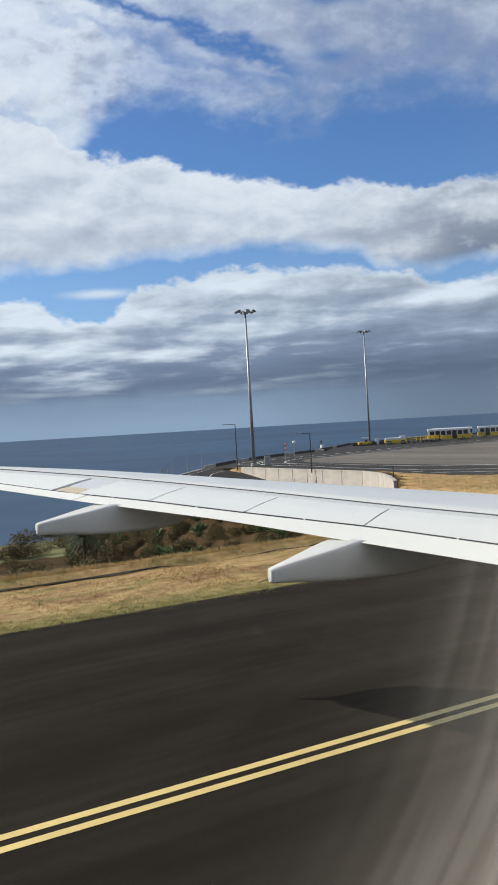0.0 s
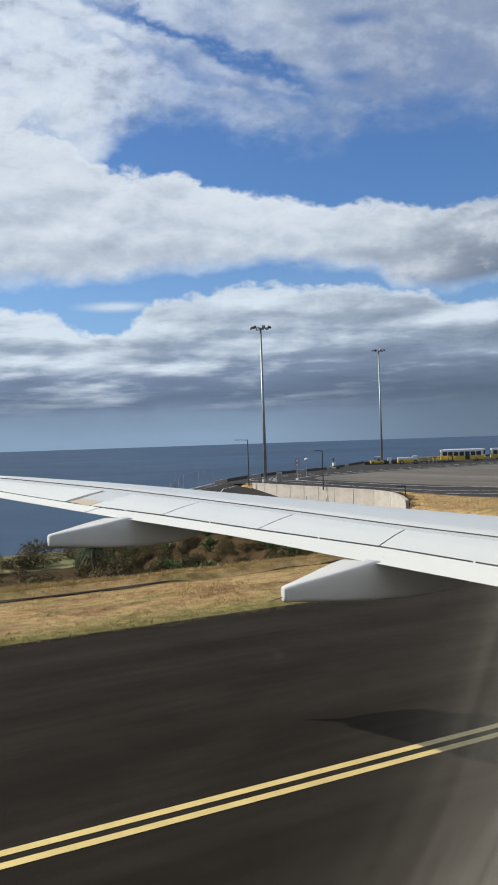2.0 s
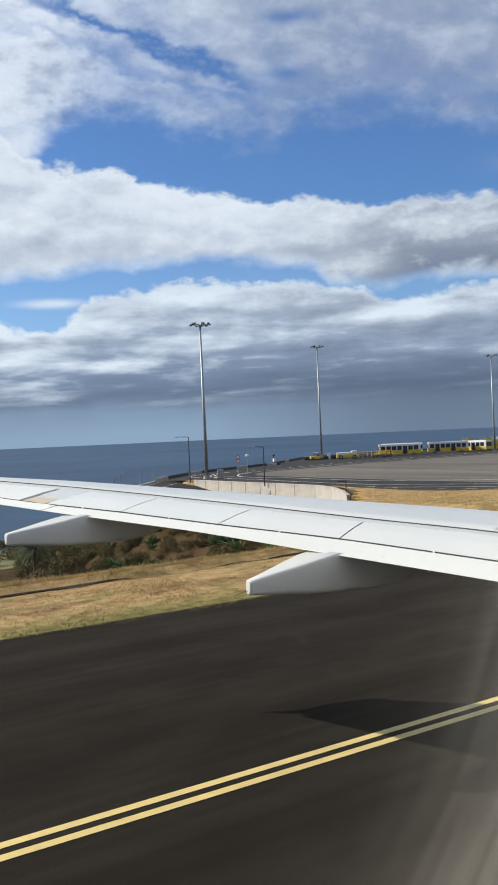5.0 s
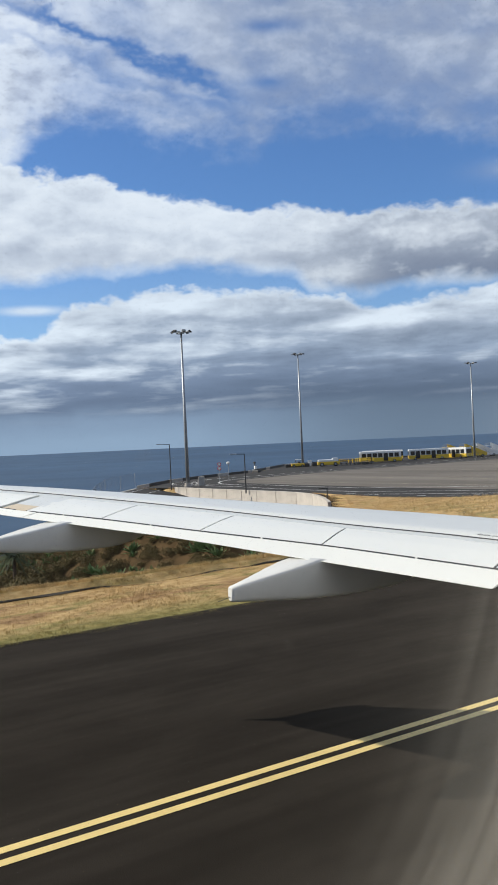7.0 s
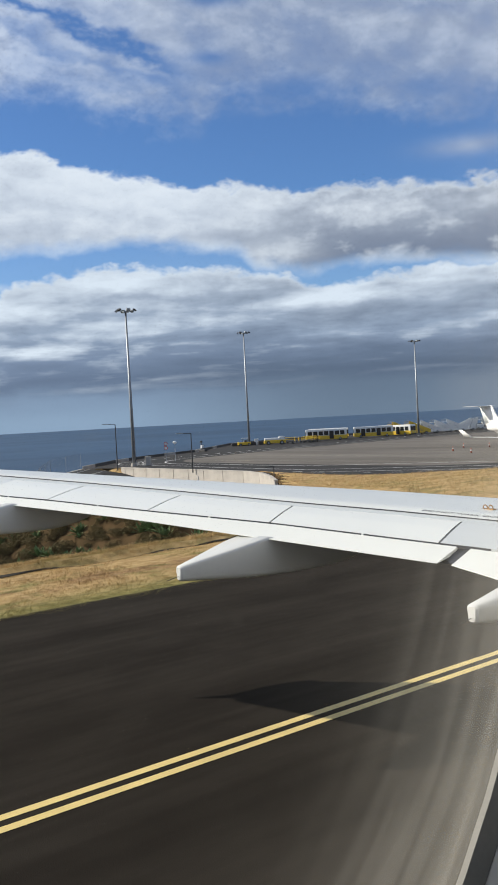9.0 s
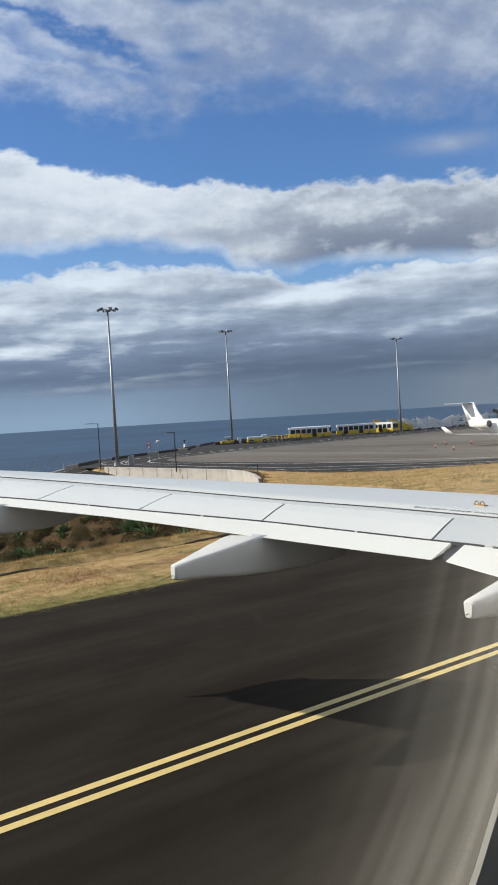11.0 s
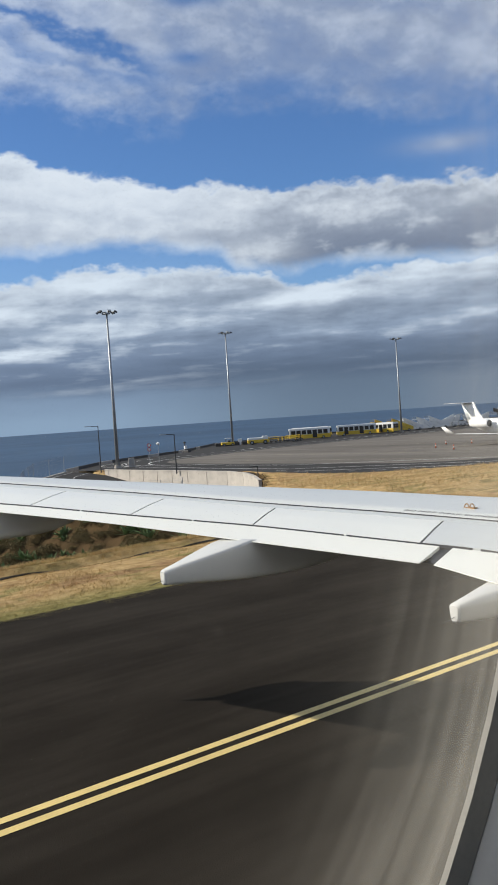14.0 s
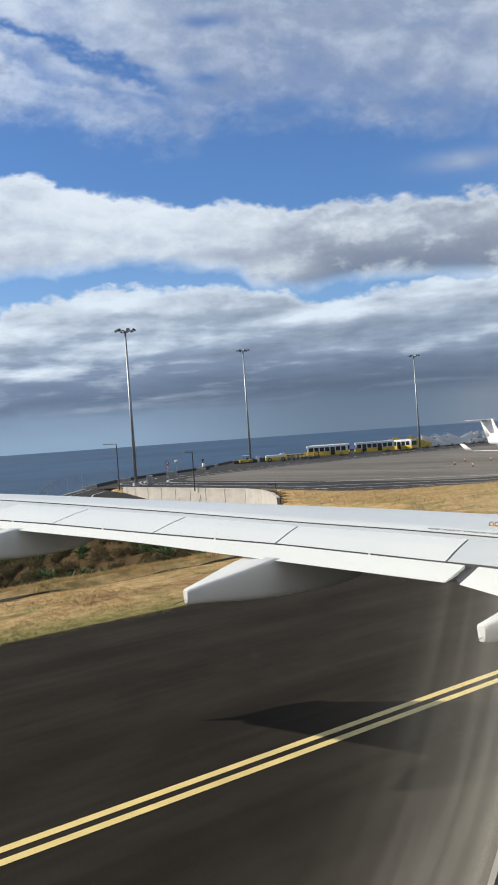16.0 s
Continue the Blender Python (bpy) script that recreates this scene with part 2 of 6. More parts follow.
# ---- materials ----
def surface(name, colour, rough=0.6, metal=0.0, vary=0.12, scale=2.0, fine=40.0, bump=0.0, tints=None, stretch=(1, 1, 1), coat=0.0, bump_scale=None, spec=0.5):
    """A procedural material: base colour with wide and fine variation, gloss variation and relief, at world size."""
    mat = bpy.data.materials.new(name)
    mat.use_nodes = True
    n = Tree(mat.node_tree)
    geo = n.node("ShaderNodeTexCoord")
    mapping = n.node("ShaderNodeMapping")
    n.put(mapping.inputs[0], geo.outputs["Object"])
    mapping.inputs["Scale"].default_value = stretch
    where = mapping.outputs[0]
    big = n.noise(where, scale, 5.0, 0.6, 0.3)
    small = n.noise(where, fine, 4.0, 0.6)
    dark = tuple(c * (1 - vary) for c in colour)
    light = tuple(min(1, c * (1 + vary)) for c in colour)
    base = n.mix(n.step(0.3, 0.7, big), tints[0] if tints else dark, tints[1] if tints else light)
    base = n.mix(n.mul(n.step(0.35, 0.75, small), 0.45), base, dark)
    b = n.node("ShaderNodeBsdfPrincipled")
    n.put(b.inputs["Base Color"], base)
    n.put(b.inputs["Roughness"], n.add(rough - 0.06, n.mul(small, 0.12)))
    b.inputs["Metallic"].default_value = metal
    b.inputs["Coat Weight"].default_value = coat
    b.inputs["Specular IOR Level"].default_value = spec
    if bump:
        bp = n.node("ShaderNodeBump")
        bp.inputs["Strength"].default_value = bump
        bp.inputs["Distance"].default_value = 0.02
        n.put(bp.inputs["Height"], n.noise(where, bump_scale or fine, 5.0, 0.65))
        n.put(b.inputs["Normal"], bp.outputs[0])
    o = n.node("ShaderNodeOutputMaterial")
    n.put(o.inputs[0], b.outputs[0])
    return mat


WING = surface("wing_paint", (0.79, 0.805, 0.765), 0.32, 0.0, 0.03, 0.7, 18, 0.0, stretch=(1, 0.4, 1), coat=0.2)
WING_GREY = surface("wing_grey_paint", (0.60, 0.63, 0.635), 0.38, 0.0, 0.04, 0.6, 20, stretch=(1, 0.4, 1))
FLAP = surface("flap_paint", (0.81, 0.82, 0.775), 0.5, 0.0, 0.03, 0.8, 20, stretch=(1, 0.4, 1), spec=0.35)
FAIRING = surface("fairing_paint", (0.60, 0.605, 0.59), 0.4, 0.0, 0.04, 1.5, 30, coat=0.1)
HULL = surface("fuselage_paint", (0.62, 0.61, 0.58), 0.5, 0.0, 0.05, 1, 20)
SEAM = surface("dark_seam", (0.040, 0.043, 0.052), 0.7)
def worn_asphalt():
    """Taxiway asphalt: long rubbed bands along the way of travel, blotches, aggregate grain."""
    mat = bpy.data.materials.new("asphalt")
    mat.use_nodes = True
    n = Tree(mat.node_tree)
    co = n.node("ShaderNodeTexCoord")
    sp = n.node("ShaderNodeSeparateXYZ")
    n.put(sp.inputs[0], co.outputs["Object"])
    x, y = sp.outputs[0], sp.outputs[1]
    sway = n.mul(n.noise(n.vec(n.mul(x, 0.05), 0.0, 4.0), 1.0, 2.0), 1.6)
    bands = n.noise(n.vec(n.mul(x, 0.030), n.mul(n.add(y, sway), 0.62), 1.0), 1.0, 4.0, 0.55)
    thin = n.noise(n.vec(n.mul(x, 0.10), n.mul(n.add(y, sway), 2.6), 5.0), 1.0, 3.0, 0.6)
    blotch = n.noise(n.vec(n.mul(x, 0.32), n.mul(y, 0.55), 9.0), 1.0, 5.0, 0.62, 0.4)
    grain = n.noise(co.outputs["Object"], 55.0, 3.0, 0.7)
    f = n.add(n.mul(bands, 0.40), n.mul(thin, 0.24), n.mul(blotch, 0.42), n.mul(grain, 0.26))
    base = n.ramp(n.step(0.34, 0.94, f), [(0.0, (0.0112, 0.0094, 0.0077)), (0.45, (0.0208, 0.0178, 0.0147)), (1.0, (0.038, 0.0330, 0.0274))])
    b = n.node("ShaderNodeBsdfPrincipled")
    n.put(b.inputs["Base Color"], base)
    n.put(b.inputs["Roughness"], n.add(0.84, n.mul(grain, 0.14)))
    b.inputs["Specular IOR Level"].default_value = 0.015
    bp = n.node("ShaderNodeBump")
    bp.inputs["Strength"].default_value = 0.4
    bp.inputs["Distance"].default_value = 0.02
    n.put(bp.inputs["Height"], grain)
    n.put(b.inputs["Normal"], bp.outputs[0])
    o = n.node("ShaderNodeOutputMaterial")
    n.put(o.inputs[0], b.outputs[0])
    return mat


def turf(name, island, light=1.0):
    """Dry turf in drifts of straw, russet and green; the same drifts for the ground and its blades."""
    mat = bpy.data.materials.new(name)
    mat.use_nodes = True
    n = Tree(mat.node_tree)
    co = n.node("ShaderNodeTexCoord")
    sp = n.node("ShaderNodeSeparateXYZ")
    n.put(sp.inputs[0], co.outputs["Object"])
    x, y = sp.outputs[0], sp.outputs[1]
    drift = n.noise(n.vec(n.mul(x, 0.34), n.mul(y, 0.75), 2.0), 1.0, 5.0, 0.6, 0.5)
    tuft = n.noise(n.vec(n.mul(x, 2.2), n.mul(y, 3.0), 8.0), 1.0, 4.0, 0.6)
    moss = n.noise(n.vec(n.mul(x, 0.42), n.mul(y, 0.9), 31.0), 1.0, 4.0, 0.6, 0.3)
    straw = n.mix(n.step(0.30, 0.70, tuft), (0.36 * light, 0.238 * light, 0.102 * light), (0.51 * light, 0.362 * light, 0.172 * light))
    russet = n.mix(n.step(0.30, 0.70, tuft), (0.20 * light, 0.115 * light, 0.055 * light), (0.36 * light, 0.225 * light, 0.11 * light))
    green = n.mix(n.step(0.30, 0.70, tuft), (0.14 * light, 0.14 * light, 0.042 * light), (0.28 * light, 0.255 * light, 0.09 * light))
    base = n.mix(n.mul(n.step(0.47, 0.62, drift), 0.85), straw, russet)
    rim = n.m("MAXIMUM", n.step(22.2, 20.5, n.add(y, n.mul(tuft, 0.8), n.mul(moss, 0.8))), n.mul(n.step(24.6, 25.6, y), n.step(60.0, 40.0, y), n.step(0.45, 0.65, drift), 0.6))
    base = n.mix(n.m("MAXIMUM", n.mul(n.step(0.52, 0.66, moss), 0.75), n.mul(rim, 0.9)), base, green)
    if island:
        geo = n.node("ShaderNodeNewGeometry")
        base = n.mix(n.mul(geo.outputs["Random Per Island"], 0.35), base, (0.52 * light, 0.40 * light, 0.21 * light))
    b = n.node("ShaderNodeBsdfPrincipled")
    n.put(b.inputs["Base Color"], base)
    b.inputs["Roughness"].default_value = 0.9
    b.inputs["Specular IOR Level"].default_value = 0.12
    bp = n.node("ShaderNodeBump")
    bp.inputs["Strength"].default_value = 0.0 if island else 0.8
    bp.inputs["Distance"].default_value = 0.05
    n.put(bp.inputs["Height"], n.noise(co.outputs["Object"], 12.0, 5.0, 0.7))
    if not island:
        n.put(b.inputs["Normal"], bp.outputs[0])
    o = n.node("ShaderNodeOutputMaterial")
    n.put(o.inputs[0], b.outputs[0])
    return mat


TAR = worn_asphalt()
ROAD = surface("road_asphalt", (0.042, 0.041, 0.041), 0.9, 0.0, 0.2, 0.2, 40, 0.2, spec=0.12)
CONCRETE = surface("apron_concrete", (0.165, 0.15, 0.132), 0.8, 0.0, 0.38, 0.07, 1.1, 0.1, tints=((0.115, 0.102, 0.088), (0.205, 0.185, 0.158)), stretch=(1, 0.22, 1), spec=0.15)
WALLC = surface("wall_concrete", (0.42, 0.39, 0.35), 0.85, 0.0, 0.15, 0.6, 12, 0.2)
YELLOW_PAINT = surface("yellow_line_paint", (0.72, 0.56, 0.215), 0.6, 0.0, 0.10, 1.5, 30, 0.2)
WHITE_PAINT = surface("white_line_paint", (0.6, 0.6, 0.58), 0.65, 0.0, 0.12, 1.5, 30)
RED_PAINT = surface("red_ground_paint", (0.30, 0.085, 0.07), 0.7, 0.0, 0.12, 1.5, 30)
GRASS = turf("dry_grass_ground", False)
EARTH = surface("red_brown_earth", (0.075, 0.045, 0.020), 0.95, 0.0, 0.35, 0.35, 5, 0.9, tints=((0.034, 0.024, 0.011), (0.092, 0.060, 0.030)), spec=0.04)
LAWN = surface("green_field", (0.16, 0.17, 0.055), 0.95, 0.0, 0.25, 0.15, 3, 0.4, tints=((0.11, 0.125, 0.04), (0.24, 0.22, 0.085)))
SEA = surface("sea_water", (0.051, 0.092, 0.157), 0.6, 0.0, 0.14, 0.003, 0.02, 0.0, stretch=(1, 1, 1), spec=0.04)
STEEL = surface("galvanised_steel", (0.34, 0.36, 0.38), 0.5, 0.6, 0.12, 2, 30)
DARK = surface("dark_metal", (0.04, 0.042, 0.045), 0.55, 0.2, 0.2, 3, 40)
RUBBER = surface("tyre_rubber", (0.025, 0.025, 0.026), 0.8, 0.0, 0.2, 5, 60)
WHITE = surface("white_vehicle_paint", (0.78, 0.78, 0.76), 0.35, 0.0, 0.05, 1.2, 20, coat=0.3)
YELLOW = surface("yellow_vehicle_paint", (0.74, 0.49, 0.035), 0.4, 0.0, 0.08, 1.5, 25, coat=0.3)
ORANGE = surface("orange_plastic", (0.45, 0.08, 0.03), 0.5, 0.0, 0.1, 5, 50)
RED = surface("red_paint", (0.6, 0.05, 0.04), 0.5)
GLASS = surface("dark_window_glass", (0.02, 0.024, 0.028), 0.08, 0.0, 0.1, 1, 10)
ROOF = surface("roof_membrane", (0.068, 0.082, 0.058), 0.9, 0.0, 0.15, 0.4, 12, 0.2)
RENDERED = surface("white_rendered_wall", (0.74, 0.72, 0.68), 0.85, 0.0, 0.08, 0.8, 20, 0.15)
TAN = surface("tan_sealant", (0.62, 0.52, 0.38), 0.5, 0.0, 0.06, 2, 30)
BARK = surface("bark", (0.09, 0.065, 0.045), 0.95, 0.0, 0.3, 3, 30, 0.6)


def foliage(name, a, b):
    """Leaf material whose green changes from clump to clump."""
    mat = bpy.data.materials.new(name)
    mat.use_nodes = True
    n = Tree(mat.node_tree)
    geo = n.node("ShaderNodeNewGeometry")
    obj = n.node("ShaderNodeTexCoord")
    mixv = n.add(n.mul(geo.outputs["Random Per Island"], 0.7), n.mul(n.noise(obj.outputs["Object"], 0.5, 3), 0.6), -0.15)
    b_ = n.node("ShaderNodeBsdfPrincipled")
    n.put(b_.inputs["Base Color"], n.mix(mixv, a, b))
    b_.inputs["Roughness"].default_value = 0.7
    b_.inputs["Specular IOR Level"].default_value = 0.15
    o = n.node("ShaderNodeOutputMaterial")
    n.put(o.inputs[0], b_.outputs[0])
    return mat


PINE = foliage("pine_needles", (0.018, 0.032, 0.016), (0.045, 0.075, 0.032))
AGAVE = foliage("agave_leaf", (0.055, 0.115, 0.042), (0.19, 0.26, 0.115))
SHRUB = foliage("shrub_leaf", (0.050, 0.045, 0.016), (0.165, 0.120, 0.045))
BLADE = turf("dry_grass_blade", True, 1.12)
PALM = foliage("palm_frond", (0.03, 0.045, 0.02), (0.075, 0.095, 0.045))


# ---- mesh helpers ----
def mesh_of(bm, name, mat, smooth=False):
    me = bpy.data.meshes.new(name)
    if smooth:
        for f in bm.faces:
            f.smooth = True
    bm.to_mesh(me)
    bm.free()
    me.materials.append(mat)
    return me


def part(name, bm, mat, parent=None, label="", smooth=False, at=None):
    ob = new(name, mesh_of(bm, name, mat, smooth))
    if parent is not None:
        ob.parent = parent
    if at is not None:
        ob.matrix_basis = at
    if label:
        ob["label"] = label
    return ob


def thing(name, label, category, at=None, group="", kind=""):
    ob = new(name)
    ob.empty_display_size = 0.2
    if at is not None:
        ob.matrix_basis = at
    return tagged(ob, label, category, group, kind)


def data_mesh(name, verts, faces, mat, smooth=False):
    me = bpy.data.meshes.new(name)
    me.from_pydata([tuple(v) for v in verts], [], faces)
    me.update()
    if smooth:
        me.polygons.foreach_set("use_smooth", [True] * len(me.polygons))
    me.materials.append(mat)
    return me


def box(bm, lo, hi, bevel=0.0, m=None):
    """A box from corner to corner with worn edges, added to bm."""
    lo, hi = Vector(lo), Vector(hi)
    r = bmesh.ops.create_cube(bm, size=1.0, matrix=Matrix.Translation((lo + hi) / 2) @ Matrix.Diagonal((*(hi - lo), 1)))
    vs = r["verts"]
    if bevel:
        es = list({e for v in vs for e in v.link_edges})
        r2 = bmesh.ops.bevel(bm, geom=es, offset=bevel, segments=2, affect="EDGES", profile=0.6)
        vs = list({v for f in r2["faces"] for v in f.verts} | {v for v in vs if v.is_valid})
    if m is not None:
        bmesh.ops.transform(bm, matrix=m, verts=vs)
    return vs


def rod(bm, a, b, r, r2=None, seg=10):
    """A round bar from a to b, added to bm."""
    a, b = Vector(a), Vector(b)
    turn = (b - a).to_track_quat("Z", "Y").to_matrix().to_4x4()
    bmesh.ops.create_cone(bm, cap_ends=True, segments=seg, radius1=r, radius2=r if r2 is None else r2, depth=(b - a).length,
                          matrix=Matrix.Translation((a + b) / 2) @ turn)


def loft(rings, close=True, caps=True):
    """A bmesh through rings of equally many points."""
    bm = bmesh.new()
    vs = [[bm.verts.new(p) for p in ring] for ring in rings]
    n = len(vs[0])
    for a, b in zip(vs, vs[1:]):
        for i in range(n if close else n - 1):
            j = (i + 1) % n
            bm.faces.new((a[i], a[j], b[j], b[i]))
    if caps and close:
        bm.faces.new(vs[0][::-1])
        bm.faces.new(vs[-1])
    bmesh.ops.recalc_face_normals(bm, faces=bm.faces)
    return bm


def smoothstep(a, b, v):
    u = min(1.0, max(0.0, (v - a) / (b - a)))
    return u * u * (3 - 2 * u)

# ---- land ----
# the platform's edge: along the verge rim, over the underpass, along the retaining wall, then the sea barrier
EDGE = [(-320, 27.4), (-4, 27.4), (4, 27.9), (9, 29.0), (13.5, 31.2), (17.5, 35.0), (22, 42.5), (27, 51), (32, 60), (38.5, 69), (43.2, 75.5), (46.4, 81), (48.0, 86), (48.7, 95), (49.2, 106), (50.0, 117.5),
        (47.8, 125.2), (61, 138), (79, 150), (92, 158), (107, 172), (128, 192), (180, 207), (300, 240), (460, 275)]
RIM = 10  # first corner of the retaining wall
DIP_Y = (62, 70, 78, 86, 95, 104, 112, 118, 124)
DIP_Z = (-7.9, -7.5, -7.0, -6.5, -5.6, -4.6, -3.6, -2.9, -2.5)
DIP_LEFT = (27.0, 26.4, 26.0, 26.0, 26.8, 29.5, 34.0, 38.5, 46.5)
CREST = (-3.0, -3.6, -4.0, -4.1, -4.0, -3.8, -3.4, -2.85, -2.45)
WALL_Y, WALL_X = (62, 69, 75.5, 81, 86, 95, 106, 117.5, 124), (33, 38.5, 43.2, 46.4, 48.0, 48.7, 49.2, 50.0, 49.0)


def smooth01(a, b, v):
    u = min(1.0, max(0.0, (v - a) / (b - a)))
    return u * u * (3 - 2 * u)


def level(x, y):
    """The height of the paved level: flat by the taxiway, a step down to the apron, then falling gently ahead."""
    return (-2.4 - 0.008 * max(0, x - 70)) * smooth01(20, 72, y)


def dip(y):
    """The height of the road that sinks beside the retaining wall."""
    return float(np.interp(y, DIP_Y, DIP_Z))


def bank_top(y):
    """The height of the bank under the fence."""
    return float(np.interp(y, DIP_Y, CREST))


def beyond(x, y):
    """How far (x, y) lies outside the platform's edge (positive: seaward)."""
    best, side = 1e9, 1
    for (ax, ay), (bx, by) in zip(EDGE, EDGE[1:]):
        dx, dy = bx - ax, by - ay
        u = min(1, max(0, ((x - ax) * dx + (y - ay) * dy) / (dx * dx + dy * dy)))
        px, py = x - ax - u * dx, y - ay - u * dy
        d = math.hypot(px, py)
        if d < best - 1e-9:
            best, side = d, (1 if dx * py - dy * px > 0 else -1)
    return best * side


def land(x, y):
    d = beyond(x, y)
    up = level(x, y) - 0.02
    if 71 < y < 118 and d <= 0.02 and x < float(np.interp(y, WALL_Y, WALL_X)) + 1.0:
        return dip(y) - 0.03
    bumps = 0.07 * noise.noise((x * 0.16, y * 0.16, 0)) + 0.045 * noise.noise((x * 0.7, y * 0.7, 3))
    if d <= 0.02:
        verge = smooth01(19.5, 23, y) * (1 - smooth01(-0.6, 0.6, x - road_side(y)))
        channel = -0.22 * math.exp(-((d + 2.05) / 0.26) ** 2) + 0.12 * math.exp(-((d + 1.3) / 0.5) ** 2) if y < 45 else 0.0
        return up + verge * (0.08 + bumps + channel)
    low = -10.0 - 0.35 * max(0, y - 126) - 0.02 * max(0, 40 - y) - 0.16 * max(0, 8 - x) + bumps * 2
    low = max(low, -19.0)
    if 64 < y < 124.5:
        left, right = float(np.interp(y, DIP_Y, DIP_LEFT)), float(np.interp(y, WALL_Y, WALL_X))
        if x >= left + 0.9:
            return min(up, dip(y) - 0.03) if x < right + 1.5 else up
        bank = bank_top(y) - 0.72 * max(0, left - x) + bumps * 4 * min(1, max(0, left - x) / 3)
        return max(bank, low)
    steep = up + 0.10 - (0.85 + 0.5 * smooth01(110, 130, y)) * d + bumps * 3 * smooth01(0, 4, d)
    if 50 < y <= 64:
        steep = max(steep, bank_top(64) - 0.72 * max(0, 27 - x) - 0.8 * (64 - y) + bumps * 3) if x < 36 else steep
    return max(steep, low)


def road_side(y):
    """Where the verge ends and the service road begins."""
    return float(np.interp(y, (19, 50, 74, 82, 118), (41.0, 44.5, 47.8, 49.2, 51.0)))


def sheet(name, xs, ys, height, mat, keep=None, smooth=True):
    verts, faces, at = [], [], {}
    for i, x in enumerate(xs):
        for j, y in enumerate(ys):
            at[i, j] = len(verts)
            verts.append((x, y, height(x, y)))
    for i in range(len(xs) - 1):
        for j in range(len(ys) - 1):
            if keep is None or keep((xs[i] + xs[i + 1]) / 2, (ys[j] + ys[j + 1]) / 2):
                faces.append((at[i, j], at[i + 1, j], at[i + 1, j + 1], at[i, j + 1]))
    return new(name, data_mesh(name, verts, faces, mat, smooth))


def span(a, b, step):
    n = max(1, round((b - a) / step))
    return [a + (b - a) * i / n for i in range(n + 1)]


xs = span(-320, -26, 12)[:-1] + span(-26, 66, 0.8)[:-1] + span(66, 70, 2)[:-1] + span(70, 200, 5)[:-1] + span(200, 460, 20)
ys = span(19.0, 34, 0.5)[:-1] + span(34, 60, 1.0)[:-1] + span(60, 120, 1.5)[:-1] + span(120, 330, 10)
ground = tagged(sheet("ground", xs, ys, land, GRASS), "dry grass verge and brown seaward slope", "ground", kind="structure")
ground.data.materials.append(EARTH)
ground.data.materials.append(LAWN)
for p in ground.data.polygons:
    c = p.center
    p.material_index = 1 if beyond(c.x, c.y) > 0.4 or p.normal.z < 0.8 else 0
    if p.material_index and c.y > 103 and c.z < -8.8 and p.normal.z > 0.85:
        p.material_index = 2

bm = bmesh.new()
box(bm, (-320, -80, -1.0), (460, 19.5, 0.0))
road = tagged(part("road", bm, TAR), "dark worn asphalt taxiway with tyre streaks", "taxiway", kind="structure")

# sea out to the horizon
bm = bmesh.new()
bmesh.ops.create_circle(bm, cap_ends=True, segments=96, radius=4900, matrix=Matrix.Translation((0, 0, -17.2)))
water = tagged(part("water", bm, SEA), "calm slate-blue ocean reaching the horizon", "sea", kind="structure")


def paved(name, outline, lift, mat, label, category, step=6.0):
    """A paved sheet inside an outline, laid on the sloping level."""
    bm = bmesh.new()
    f = bm.faces.new([bm.verts.new((x, y, 0)) for x, y in outline])
    lo = [min(p[i] for p in outline) for i in (0, 1)]
    hi = [max(p[i] for p in outline) for i in (0, 1)]
    for axis in (0, 1):
        for c in span(lo[axis], hi[axis], step)[1:-1]:
            co, no = [0, 0, 0], [0, 0, 0]
            co[axis], no[axis] = c, 1
            bmesh.ops.bisect_plane(bm, geom=bm.verts[:] + bm.edges[:] + bm.faces[:], plane_co=co, plane_no=no)
    for v in bm.verts:
        v.co.z = level(v.co.x, v.co.y) + lift
    bmesh.ops.recalc_face_normals(bm, faces=bm.faces)
    if sum(f.normal.z for f in bm.faces) < 0:
        bmesh.ops.reverse_faces(bm, faces=bm.faces)
    return tagged(part(name, bm, mat), label, category, kind="structure")


def arc(cx, cy, r, a0, a1, n=14):
    return [(cx + r * math.cos(radians(a0 + (a1 - a0) * i / n)), cy + r * math.sin(radians(a0 + (a1 - a0) * i / n))) for i in range(n + 1)]


# service road along the edge and round the corner, then the concrete apron on it
outer = [(road_side(y), y) for y in (19.6, 35, 50, 62, 74)] + [(x + 0.12, y) for x, y in EDGE[RIM + 1:RIM + 6]] + [(x + 0.6, y - 0.8) for x, y in EDGE[RIM + 6:]]
pavement = paved("pavement", outer + [(460, 19.6)], 0.03, ROAD, "dark asphalt service road around the apron", "road")
apron_line = [(58.5, 19.7), (59, 50), (60.0, 86), (60.6, 100)] + arc(78, 113, 16.5, 190, 105)[1:] + [(100, 137.5), (150, 146), (460, 190), (460, 19.7)]
apron = paved("apron", apron_line, 0.05, CONCRETE, "streaked grey concrete aircraft apron", "apron")


def strip(points, width, lift, closed=False):
    """A painted strip along points on the paved level."""
    bm = bmesh.new()
    rows = []
    for i, (x, y) in enumerate(points):
        a = points[max(0, i - 1)]
        b = points[min(len(points) - 1, i + 1)]
        d = Vector((b[0] - a[0], b[1] - a[1])).normalized()
        n = Vector((-d.y, d.x)) * width / 2
        rows.append([bm.verts.new((x + s * n.x, y + s * n.y, max(0, 0) + level(x, y) + lift)) for s in (1, -1)])
    for p, q in zip(rows, rows[1:]):
        bm.faces.new((p[1], q[1], q[0], p[0]))
    return bm


# double yellow edge line beside the taxiway
for y in (9.51, 9.22):
    tagged(part("edge_line", strip([(x, y) for x in span(-320, 460, 20)], 0.145, 0.006), YELLOW_PAINT, None),
           "solid yellow line painted on the taxiway", "road marking", "double edge line", "structure")

